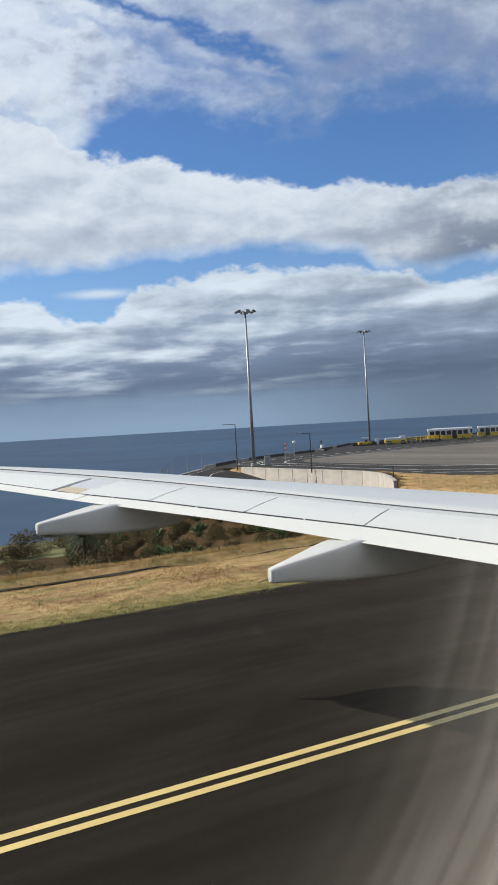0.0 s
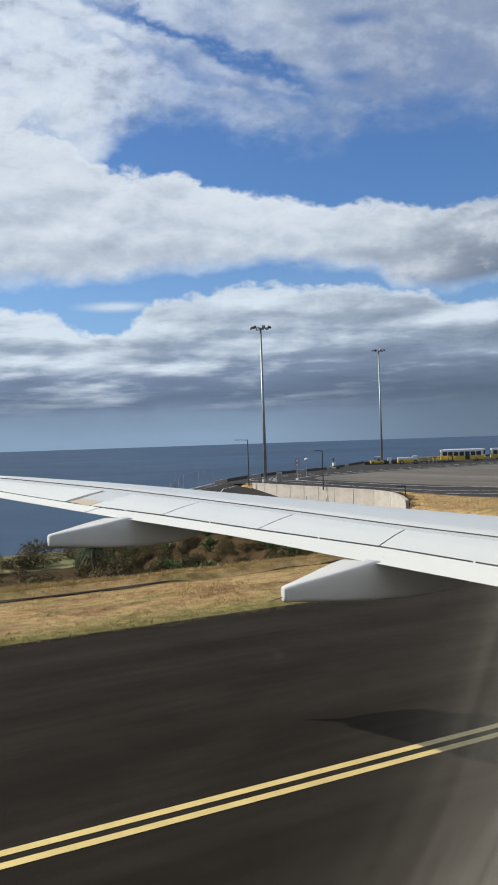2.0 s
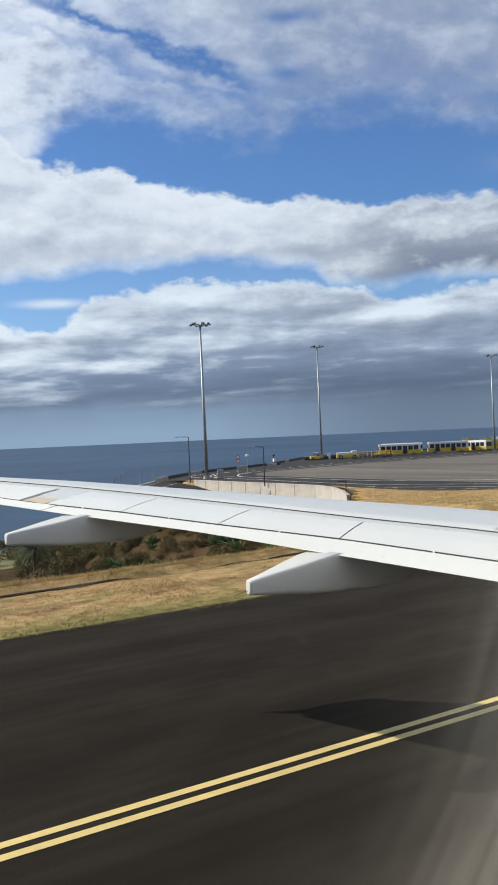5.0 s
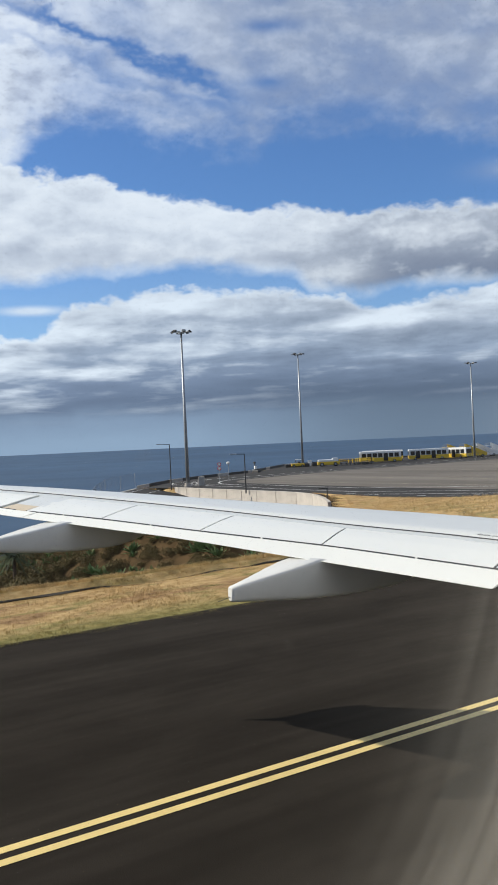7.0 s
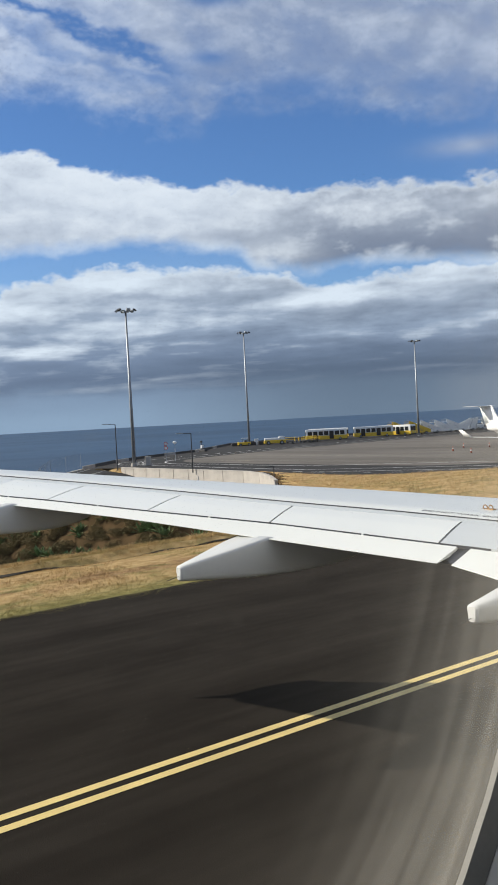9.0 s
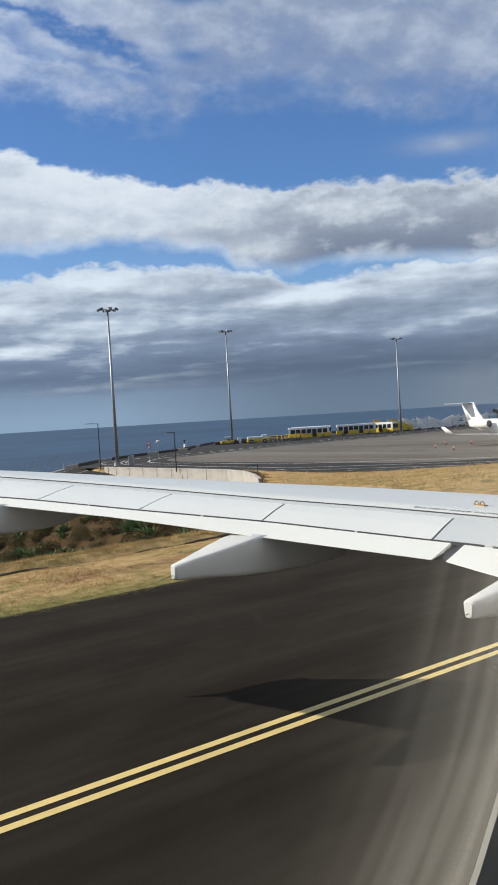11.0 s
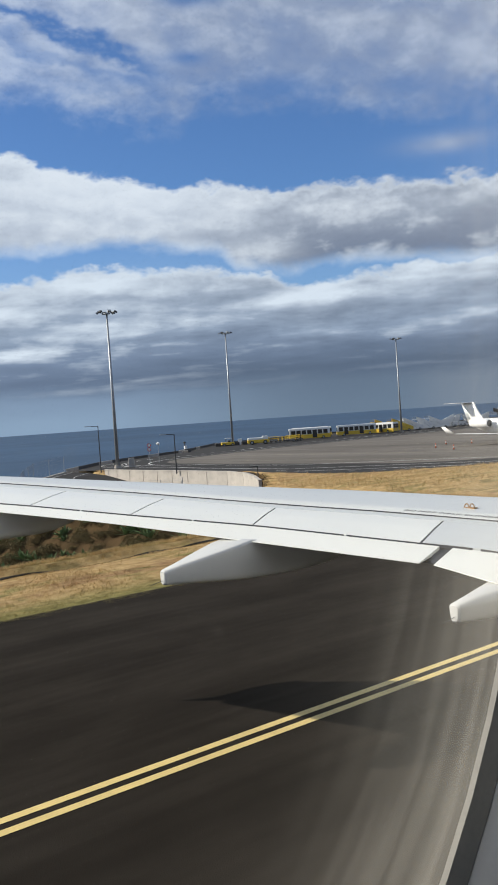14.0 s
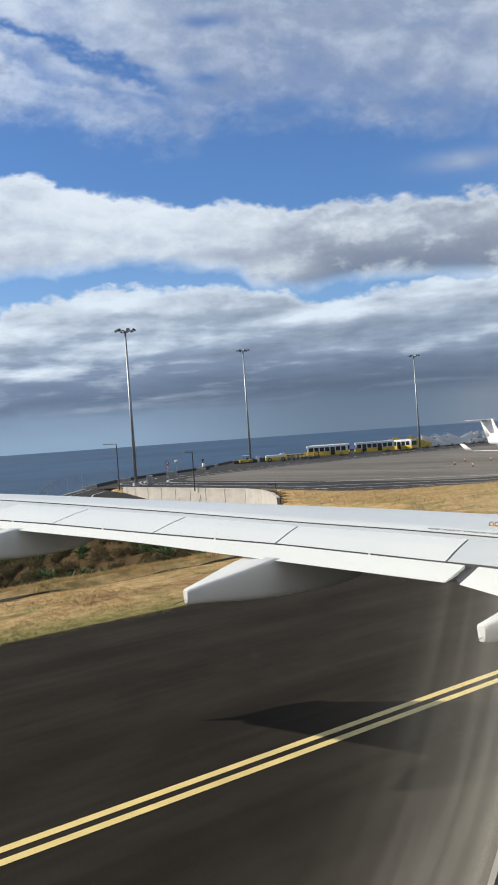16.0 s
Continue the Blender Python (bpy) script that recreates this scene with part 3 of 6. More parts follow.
# ---- the airliner's left wing ----
TIP = 15.95
airliner = thing("airliner", "white narrow-body airliner wing seen from its cabin", "airplane", pose(6 + ALONG, 5, 0))
INV = pose(6, 5, 0).inverted()


def line(table):
    """A function through (station, value) pairs, straight between them."""
    ys_, vs_ = zip(*table)
    return lambda y: float(np.interp(y, ys_, vs_)) if ys_[0] <= y <= ys_[-1] else (
        vs_[0] + (y - ys_[0]) * (vs_[1] - vs_[0]) / (ys_[1] - ys_[0]) if y < ys_[0] else vs_[-1] + (y - ys_[-1]) * (vs_[-1] - vs_[-2]) / (ys_[-1] - ys_[-2]))


te = line([(0.0, 6.42), (4.6, 6.46), (5.5, 6.66), (8.0, 6.03), (9.6, 5.65), (12.0, 4.80), (13.9, 4.20), (16.6, 3.38)])
hinge = line([(0.0, 7.5), (5.5, 7.38), (6.1, 7.19), (8.0, 6.66), (9.7, 6.00), (11.3, 5.44), (12.6, 4.88), (14.0, 4.42), (16.6, 3.62)])
front = line([(0.0, 10.1), (6.15, 8.26), (7.3, 7.90), (8.5, 7.43), (10.4, 6.80), (12.0, 6.22), (13.4, 5.65), (15.2, 4.75), (16.6, 3.95)])
crest = line([(0.0, 13.0), (7.1, 9.57), (8.5, 8.95), (9.7, 8.28), (11.6, 7.27), (13.0, 6.55), (14.1, 5.93), (15.5, 4.95), (16.6, 4.02)])


def le(y):
    return crest(y) + 0.42 * min(1, (18.0 - y) / 4)


LOWER = [(0, -0.003), (0.15, -0.024), (0.4, -0.06), (0.7, -0.078), (0.9, -0.060), (0.97, -0.035), (1, -0.012)]


def profile(table, u):
    for (a, p), (b, q) in zip(table, table[1:]):
        if u <= b:
            w = (u - a) / (b - a)
            return p + (q - p) * w
    return table[-1][1]


def zte(y):
    return 2.75 + 0.083 * (y - 6)


def top(x, y):
    t, h, f, c, l = te(y), hinge(y), front(y), crest(y), le(y)
    knots = (t, h, (h + f) / 2, f, (f + c) / 2, c, c + (l - c) * 0.55, c + (l - c) * 0.9, l)
    return zte(y) + float(np.interp(x, knots, (0.0, 0.055, 0.112, 0.148, 0.163, 0.150, 0.105, 0.035, -0.01)))


def under(x, y):
    c = le(y) - te(y)
    return zte(y) + c * profile(LOWER, (x - te(y)) / c)


def panel(name, fa, fb, y0, y1, mat, lift=(0.0, 0.0), thick=(0.02, 0.02), nx=5, skew0=0.0, skew1=0.0, label=""):
    """A skin panel of the wing between two chordwise lines and two stations, following the upper surface; its ends may be skewed."""
    rings = []
    for y in span(y0, y1, 0.4):
        w = (y - y0) / (y1 - y0)
        a, b = [], []
        for i in range(nx + 1):
            u = i / nx
            yy = y + u * (skew0 * (1 - w) + skew1 * w)
            x = fa(yy) + (fb(yy) - fa(yy)) * u
            z = top(x, yy) + lift[0] + (lift[1] - lift[0]) * u
            a.append((x, yy, z))
            b.append((x, yy, z - thick[0] - (thick[1] - thick[0]) * u))
        rings.append(a + b[::-1])
    bm = loft(rings)
    bmesh.ops.transform(bm, matrix=INV, verts=bm.verts)
    return part(name, bm, mat, airliner, label)


# the wing box: full section, its upper skin sunk under the movable panels
rings = []
for y in span(-1.2, TIP, 0.45):
    ring = []
    c = le(y) - te(y)
    a0 = min(0.3, 0.4 * (hinge(y) - te(y)))
    for x in (te(y) + a0, hinge(y) - 0.06, hinge(y) + 0.1, front(y) - 0.02):
        ring.append((x, y, top(x, y) - 0.055))
    for u in (0.0, 0.25, 0.5, 0.75):
        x = front(y) + 0.006 + (crest(y) - front(y)) * u
        ring.append((x, y, top(x, y)))
    for u in (0.0, 0.3, 0.55, 0.75, 0.9, 1.0):
        x = crest(y) + (le(y) - crest(y)) * u
        ring.append((x, y, top(x, y)))
    for i in range(1, 9):
        u = 1 - (1 - a0 / c) * (i / 8) ** 1.3
        ring.append((te(y) + c * u, y, zte(y) + c * profile(LOWER, u) - (0.0 if i < 8 else 0.01)))
    rings.append(ring)
bm = loft(rings)
bmesh.ops.transform(bm, matrix=INV, verts=bm.verts)
wing_box = part("wing_box", bm, WING_GREY, airliner, "pale grey upper wing skin", smooth=False)
for f in wing_box.data.polygons:
    f.use_smooth = True
wing_box.data.materials.append(SEAM)
for f in wing_box.data.polygons:
    c = f.center + Vector((6, 5, 0))
    if c.x < front(c.y) and c.z > top(c.x, c.y) - 0.075:
        f.material_index = 1
        f.use_smooth = False
G = 0.011
flat = lambda f, d: (lambda y: f(y) + d)
# spoilers between the front seam and the flap gap
LIFT, SKIN = (-0.014, -0.014), (0.03, 0.03)
cuts = [6.12, 8.10, 9.70, 11.28, 12.55]
for a, b in zip(cuts, cuts[1:]):
    panel("spoiler", flat(hinge, 0.026), flat(front, -0.16), a + G, b - G, WING, LIFT, SKIN, 5, 0.33, 0.33)
for c in cuts:
    panel("spoiler_seal", flat(hinge, 0.04), flat(front, -0.165), c - 0.008, c + 0.008, SEAM, (-0.019, -0.019), (0.012, 0.012), 5, 0.33, 0.33)
panel("grey_panel", flat(hinge, 0.035), flat(front, -0.16), 3.4, 6.12 - G, WING_GREY, LIFT, SKIN, 5, 0.0, 0.33, "grey fixed panel inboard of the spoilers")
panel("grey_panel", lambda y: hinge(y) + 0.02 + 0.30 * (front(y) - 0.18 - hinge(y)), flat(front, -0.16), 12.55 + G, 13.10, WING_GREY, LIFT, SKIN, 4, 0.26, 0.26, "lilac-grey fixed panel beside the aileron")
panel("tan_panel", flat(hinge, 0.02), lambda y: hinge(y) + 0.015 + 0.30 * (front(y) - 0.18 - hinge(y)), 12.55 + G, 13.02, TAN, LIFT, SKIN, 2, 0.08, 0.08, "tan sealant patch beside the aileron")
panel("aileron_panel", flat(hinge, 0.02), flat(front, -0.16), 13.10 + G, TIP - 0.35, WING, LIFT, SKIN, 5, 0.33, 0.0)
panel("hinge_strip", flat(front, -0.155), flat(front, -0.004), 3.4, TIP - 0.1, WING_GREY, (-0.012, -0.012), SKIN, 2, 0, 0, "grey strip ahead of the spoilers")
# flaps and aileron along the trailing edge
panel("outer_flap", te, flat(hinge, -0.01), 5.66, 12.22, FLAP, (0.0, -0.022), (0.006, 0.06), 4, 0.25, 0.1)
panel("aileron", te, flat(hinge, -0.005), 12.25, TIP - 0.05, FLAP, (0.0, -0.018), (0.006, 0.05), 4, 0.1, 0.0)
panel("inner_flap", te, flat(hinge, -0.02), 0.2, 5.52, FLAP, (0.0, -0.022), (0.006, 0.06), 4, 0.0, 0.25)
panel("flap_end_seal", flat(te, 0.16), flat(hinge, -0.10), 5.525, 5.655, SEAM, (-0.03, -0.05), (0.015, 0.015), 3, 0.25, 0.25)


def seam(name, f, y0, y1, up, down):
    """A dark upright rubber seal along a spanwise step."""
    rings = []
    for y in span(y0, y1, 0.5):
        x = f(y)
        z = top(x, y)
        rings.append([(x - 0.004, y, z - down), (x - 0.004, y, z - up), (x + 0.006, y, z - up), (x + 0.006, y, z - down)])
    bm = loft(rings)
    bmesh.ops.transform(bm, matrix=INV, verts=bm.verts)
    return part(name, bm, SEAM, airliner, "dark rubber seal line")


seam("flap_seal", flat(hinge, 0.022), 5.6, 12.3, 0.016, 0.05)
seam("flap_seal", flat(hinge, 0.022), 12.33, TIP - 0.1, 0.016, 0.045)
seam("flap_seal", flat(hinge, 0.022), 3.4, 5.55, 0.016, 0.05)
seam("spoiler_seal", flat(front, -0.004), 3.4, TIP - 0.1, 0.002, 0.04)


def fairing(yc, tail_x, tail_z, length, half, deep, r=0.035):
    """A canoe-shaped flap track fairing: a narrow upright tail, slab sides and a keel that runs forward under the wing."""
    rings = []
    for i in range(17):
        u = i / 16
        x = tail_x + length * u
        w = half * (0.18 + 0.82 * smoothstep(-0.06, 0.30, u)) * (1 - 0.8 * smoothstep(0.65, 1.0, u))
        lo = tail_z - 0.085 - deep * math.sin(min(1, u / 0.5) * math.pi / 2) + 0.16 * smoothstep(0.55, 1, u) ** 1.3
        hi = tail_z + 0.07 + (zte(yc) - 0.008 - tail_z - 0.07) * min(1, (x - tail_x) / (te(yc) - tail_x))
        if x > te(yc) + 0.02:
            hi = max(under(x, yc) + 0.02, lo + 0.03)
        ring = []
        for sy, sz, a0 in ((1, 1, 0), (-1, 1, 90), (-1, -1, 180), (1, -1, 270)):
            ww = w * (1.0 if sz > 0 else 0.86)
            rr = min(r * (1 if sz > 0 else 1.8), ww * 0.6, (hi - lo) * 0.45)
            cy, cz = yc + sy * (ww - rr), (hi - rr if sz > 0 else lo + rr)
            for q in range(4):
                a = radians(a0 + 30 * q)
                ring.append((x, cy + rr * math.cos(a), cz + rr * math.sin(a)))
        rings.append(ring)
    mid = (tail_z - 0.085 + tail_z + 0.07) / 2
    rings.insert(0, [(tail_x - 0.02, yc + (p[1] - yc) * 0.6, mid + (p[2] - mid) * 0.8) for p in rings[0]])
    bm = loft(rings)
    for f in bm.faces:
        f.smooth = True
    for e in bm.edges:
        if len(e.link_faces) == 2 and e.calc_face_angle(0) > radians(38):
            e.smooth = False
    bmesh.ops.transform(bm, matrix=INV, verts=bm.verts)
    ob = part("flap_track_fairing", bm, FAIRING, airliner)
    bm = bmesh.new()
    rod(bm, (tail_x - 0.17, yc, tail_z - 0.06), (tail_x + 0.02, yc, tail_z - 0.03), 0.003, 0.004, 6)
    bmesh.ops.transform(bm, matrix=INV, verts=bm.verts)
    part("static_wick", bm, DARK, ob, "thin black static discharger")
    return ob


fairing(11.62, 4.0, 2.985, 2.7, 0.26, 0.09)
fairing(7.78, 5.16, 2.64, 3.2, 0.25, 0.10)
fairing(4.72, 5.92, 2.50, 3.4, 0.25, 0.10, 0.16)

# unseen wing tip, drawn out to a thin trailing blade to shape the wing's shadow
rings = []
for x, y, half in ((3.27, 16.49, 0.012), (3.50, 16.26, 0.065), (3.72, 16.08, 0.11), (3.90, 15.99, 0.16), (4.35, 15.94, 0.16), (4.75, 15.86, 0.12), (5.05, 15.78, 0.03)):
    z = zte(15.95) + 0.01
    rings.append([(x - 6, y - half - 5, z - 0.03), (x - 6, y + half - 5, z - 0.03), (x - 6, y + half - 5, z + 0.03), (x - 6, y - half - 5, z + 0.03)])
part("wing_tip", loft(rings), WING, airliner)


def lettering(words, size, mat, m, parent, label):
    """Raised paint lettering in the built-in font, as a mesh."""
    cu = bpy.data.curves.new("lettering", "FONT")
    cu.body, cu.size, cu.align_x, cu.resolution_u = words, size, "CENTER", 3
    cu.extrude = 0.001
    tmp = new("lettering_curve", cu)
    me = bpy.data.meshes.new_from_object(tmp.evaluated_get(bpy.context.evaluated_depsgraph_get()))
    bpy.data.objects.remove(tmp)
    bpy.data.curves.remove(cu)
    me.materials.clear()
    me.materials.append(mat)
    ob = new("lettering", me)
    ob.matrix_basis = m
    if parent is not None:
        ob.parent = parent
    if label:
        ob["label"] = label
    return ob


INK = surface("grey_stencil_ink", (0.10, 0.105, 0.12), 0.6)
ya, yb = 7.40, 5.25
pa, pb = Vector((front(ya) + 0.12, ya, 0)), Vector((front(yb) + 0.12, yb, 0))
pa.z, pb.z = top(pa.x, pa.y), top(pb.x, pb.y)
ax = (pb - pa).normalized()
slope = Vector((1, 0, (top(pa.x + 0.3, pa.y) - pa.z) / 0.3))
nz = ax.cross(slope).normalized()
ay = nz.cross(ax)
mid = (pa + pb) / 2 + nz * 0.006
m = Matrix((ax, ay, nz)).transposed().to_4x4()
m.translation = mid
lettering("DO NOT WALK OUTSIDE THIS AREA", 0.096, INK, INV @ m, airliner, "grey stencilled warning lettering")
# small hinge fittings along the flap gap
for y in (6.95, 8.85, 10.45, 11.9):
    x = hinge(y) + 0.02
    bm = bmesh.new()
    box(bm, (x - 6 - 0.012, y - 5 - 0.012, top(x, y) - 0.03), (x - 6 + 0.012, y - 5 + 0.012, top(x, y) - 0.012), 0.003)
    part("hinge_fitting", bm, WING, airliner, "small pale hinge fitting")
# brass rope hook on the upper skin
bm = bmesh.new()
hx, hy = 8.74, 6.64
hz = top(hx, hy)
for s_ in (-1, 1):
    for i in range(6):
        a0, a1 = math.pi * i / 6, math.pi * (i + 1) / 6
        o = Vector((hx, hy + s_ * 0.038, hz))
        rod(bm, o + Vector((0, 0.032 * math.cos(a0), 0.048 * math.sin(a0))), o + Vector((0, 0.032 * math.cos(a1), 0.048 * math.sin(a1))), 0.007, seg=6)
box(bm, (hx - 0.035, hy - 0.09, hz - 0.01), (hx + 0.035, hy + 0.09, hz + 0.006), 0.003)
bmesh.ops.transform(bm, matrix=INV, verts=bm.verts)
BRASS = surface("brass", (0.30, 0.17, 0.06), 0.5, 0.6, 0.15, 20, 80)
part("rope_hook", bm, BRASS, airliner, "small brass escape rope hook")

# fuselage side, with the opening in front of the seat, and the gear that carries it
verts, faces = [], []
NX, NA = 44, 40
for i in range(NX + 1):
    x = -6.0 + 20.0 * i / NX
    for j in range(NA):
        a = 2 * math.pi * j / NA
        verts.append((x - 6, -1.0 + 3.15 * math.cos(a) - 5, 4.25 + 3.15 * math.sin(a)))
for i in range(NX):
    for j in range(NA):
        jj = (j + 1) % NA
        cx = -6.0 + 20.0 * (i + 0.5) / NX
        ang = 2 * math.pi * (j + 0.5) / NA
        if -2.9 < cx < 3.6 and -0.64 < math.sin(ang) < 0.64 and math.cos(ang) > 0:
            continue
        # unseen far-side openings, added large to let sky light reach the window frame
        if math.cos(ang) < 0 and -0.3 < math.sin(ang) < 0.55 and i % 3:
            continue
        faces.append((i * NA + j, (i + 1) * NA + j, (i + 1) * NA + jj, i * NA + jj))
faces += [tuple(range(NA)), tuple(NX * NA + j for j in range(NA))]
hull = new("fuselage", data_mesh("fuselage", verts, faces, HULL, True))
hull.parent = airliner
hull["label"] = "grey fuselage side around the cabin"
for y in (2.3, 3.1):
    bm = bmesh.new()
    rod(bm, (8.6 - 6, y - 0.2 - 5, 0.58), (8.6 - 6, y + 0.2 - 5, 0.58), 0.58, seg=24)
    part("wheel", bm, RUBBER, airliner, "black rubber tyre", smooth=False)
bm = bmesh.new()
rod(bm, (8.6 - 6, 2.7 - 5, 0.5), (8.6 - 6, 2.7 - 5, 2.5), 0.14, seg=12)
rod(bm, (8.6 - 6, 2.3 - 5, 0.58), (8.6 - 6, 3.1 - 5, 0.58), 0.09, seg=10)
part("gear_leg", bm, STEEL, airliner)

# ---- masts ----
def mast_at(x, y, height, label):
    z = level(x, y)
    ob = thing("floodlight_mast", label, "light mast", pose(x, y, z), "apron floodlight masts")
    bm = bmesh.new()
    rod(bm, (0, 0, -0.3), (0, 0, height), 0.30, 0.13, 12)
    part("pole", bm, STEEL, ob, smooth=True)
    bm = bmesh.new()
    rod(bm, (0, 0, -0.1), (0, 0, 0.5), 0.55, 0.5, 12)
    part("base", bm, WALLC, ob, "concrete footing")
    bm = bmesh.new()
    bmesh.ops.create_cone(bm, cap_ends=True, segments=12, radius1=0.5, radius2=0.5, depth=0.22, matrix=Matrix.Translation((0, 0, height + 0.1)))
    for i in range(6):
        a = radians(60 * i + 15)
        rod(bm, (0, 0, height + 0.1), (1.3 * math.cos(a), 1.3 * math.sin(a), height + 0.3), 0.05, seg=6)
    part("head_frame", bm, STEEL, ob)
    for i in range(6):
        a = radians(60 * i + 15)
        bm = bmesh.new()
        box(bm, (-0.22, -0.30, -0.13), (0.22, 0.30, 0.13), 0.05)
        part("floodlight", bm, DARK if i % 2 else STEEL, ob, "tilted floodlight head", at=pose(1.42 * math.cos(a), 1.42 * math.sin(a), height + 0.3, 0, 40, 60 * i + 15))
    return ob


mast_at(53.8, 120.1, 23.4, "tall grey steel floodlight mast beside the retaining wall")
mast_at(123.0, 178.0, 27.6, "tall grey steel floodlight mast among concrete blocks")
mast_at(174.0, 167.2, 25.4, "tall grey steel floodlight mast beside parked buses")


# ---- paint on the apron ----
def marking(points, width, mat, label, lift=0.062, name="marking"):
    return tagged(part(name, strip(points, width, lift), mat), label, "road marking", "apron markings", "structure")


NEAR = [(19.8, 56.0), (50, 57.0), (86, 58.0), (98, 58.4)]
marking([(x, y) for y, x in NEAR] + arc(78, 113, 19.4, 196, 110) + [(100, 140.6), (150, 149.2), (300, 170)], 0.3, WHITE_PAINT, "solid white line along the concrete edge", 0.042)
marking([(49.5, 20), (50.4, 50), (52.5, 80), (53.6, 98)] + arc(76, 113, 20.8, 190, 140), 0.25, WHITE_PAINT, "solid white road edge line", 0.042)
marking([(43.2, 20), (46.3, 50), (49.6, 76)], 0.25, WHITE_PAINT, "solid white road edge line", 0.042)
marking(arc(70.0, 122, 11.5, 200, 120), 0.22, WHITE_PAINT, "solid white road edge line", 0.042)
marking(arc(66.0, 125, 10.5, 205, 110), 0.22, WHITE_PAINT, "solid white road edge line", 0.042)
# broken centre line of the far service road
path = arc(80, 115, 24.5, 165, 115, 8) + [(86, 141.0), (108.6, 148), (150, 158), (220, 172), (300, 186)]
dense = []
for (ax_, ay_), (bx_, by_) in zip(path, path[1:]):
    n = max(1, int(math.hypot(bx_ - ax_, by_ - ay_) / 0.5))
    dense += [(ax_ + (bx_ - ax_) * i / n, ay_ + (by_ - ay_) * i / n) for i in range(n)]
for i in range(0, len(dense) - 5, 7):
    marking(dense[i:i + 4], 0.5, WHITE_PAINT, "white dash of the service road line", 0.042, "dash")
for y in span(22, 78, 4.0):
    marking([(46.9 + 0.055 * (y - 20), y), (46.9 + 0.055 * (y - 18.2), y + 1.8)], 0.22, WHITE_PAINT, "white dash of the service road line", 0.042, "dash")
CREAM = surface("worn_cream_paint", (0.36, 0.31, 0.21), 0.75, 0.0, 0.2, 0.8, 12)
SEALER = surface("joint_sealer", (0.045, 0.042, 0.04), 0.85, 0.0, 0.2, 1, 20)
for x, w in ((66.0, 0.18), (78.5, 0.16), (104.0, 0.18), (126, 0.2)):
    marking([(x, y) for y in span(24, 124, 8)], w, CREAM, "faded cream stand line on concrete")
for x in (63.5, 71.0, 84.0, 91.0, 98.0, 111.0, 119.0):
    marking([(x, y) for y in span(22, 112, 8)], 0.10, SEALER, "dark sealed joint in concrete", 0.056, "joint")
for y in (30, 45, 60, 75, 90, 105):
    marking([(x, y) for x in span(64, 190, 12)], 0.10, SEALER, "dark sealed joint in concrete", 0.056, "joint")
marking([(60, 39.2), (75, 50), (96, 64), (130, 88)], 0.16, CREAM, "faded cream lead-in line")
marking([(64, 108), (86, 90), (126, 62)], 0.14, CREAM, "faded cream lead-in line")
marking([(51.0, 39), (51.6, 43.5)], 0.9, WHITE_PAINT, "white painted road block marking", 0.042)
for i in range(3):
    marking([(47.6 + 1.5 * i, 28.5), (48.1 + 1.5 * i, 34.5)], 0.4, RED_PAINT if i != 1 else WHITE_PAINT, "red and white holding marking on road", 0.046, "hold_marking")

# low parapet along the platform's seaward edge
for (ax_, ay_), (bx_, by_) in zip(EDGE[RIM + 6:], EDGE[RIM + 7:]):
    length = math.hypot(bx_ - ax_, by_ - ay_)
    n = max(1, round(length / 6))
    for i in range(n):
        u0, u1 = i / n, (i + 1) / n
        p, q = (ax_ + (bx_ - ax_) * u0, ay_ + (by_ - ay_) * u0), (ax_ + (bx_ - ax_) * u1, ay_ + (by_ - ay_) * u1)
        d = Vector((q[0] - p[0], q[1] - p[1], level(*q) - level(*p)))
        bm = bmesh.new()
        box(bm, (0.02, -0.12, -0.5), (d.length - 0.02, 0.12, 0.46), 0.03)
        m = Matrix.Translation((*p, level(*p))) @ pose(0, 0, 0, 0, 0, math.degrees(math.atan2(d.y, d.x)))
        tagged(part("parapet", bm, DARK if i % 9 else WALLC, at=m), "low dark barrier segment along the platform edge", "barrier", "edge barrier")
# concrete retaining wall of upright panels, deeper as the road beside it sinks
for (ax_, ay_), (bx_, by_) in zip(EDGE[RIM - 1:RIM + 5], EDGE[RIM:RIM + 6]):
    length = math.hypot(bx_ - ax_, by_ - ay_)
    n = max(1, round(length / 3.9))
    ang = math.degrees(math.atan2(by_ - ay_, bx_ - ax_))
    for i in range(n):
        u = i / n
        x_, y_ = ax_ + (bx_ - ax_) * u, ay_ + (by_ - ay_) * u
        bm = bmesh.new()
        box(bm, (0.045, -0.16, dip(y_) - level(x_, y_) - 0.5), (length / n - 0.045, 0.16, 0.06), 0.03)
        box(bm, (0.02, -0.19, 0.06), (length / n - 0.02, 0.19, 0.20), 0.02)
        tagged(part("wall_panel", bm, WALLC, at=pose(x_, y_, level(x_, y_), 0, 0, ang)), "weathered cream concrete retaining wall panel", "wall", "retaining wall")
# the sunken road between the fence and the wall, with its kerb and lines


def ribbon(left, right, lift, ys_):
    bm = bmesh.new()
    rows_ = [[bm.verts.new((left(y), y, dip(y) + lift)), bm.verts.new((right(y), y, dip(y) + lift))] for y in ys_]
    for p, q in zip(rows_, rows_[1:]):
        bm.faces.new((p[0], p[1], q[1], q[0]))
    return bm


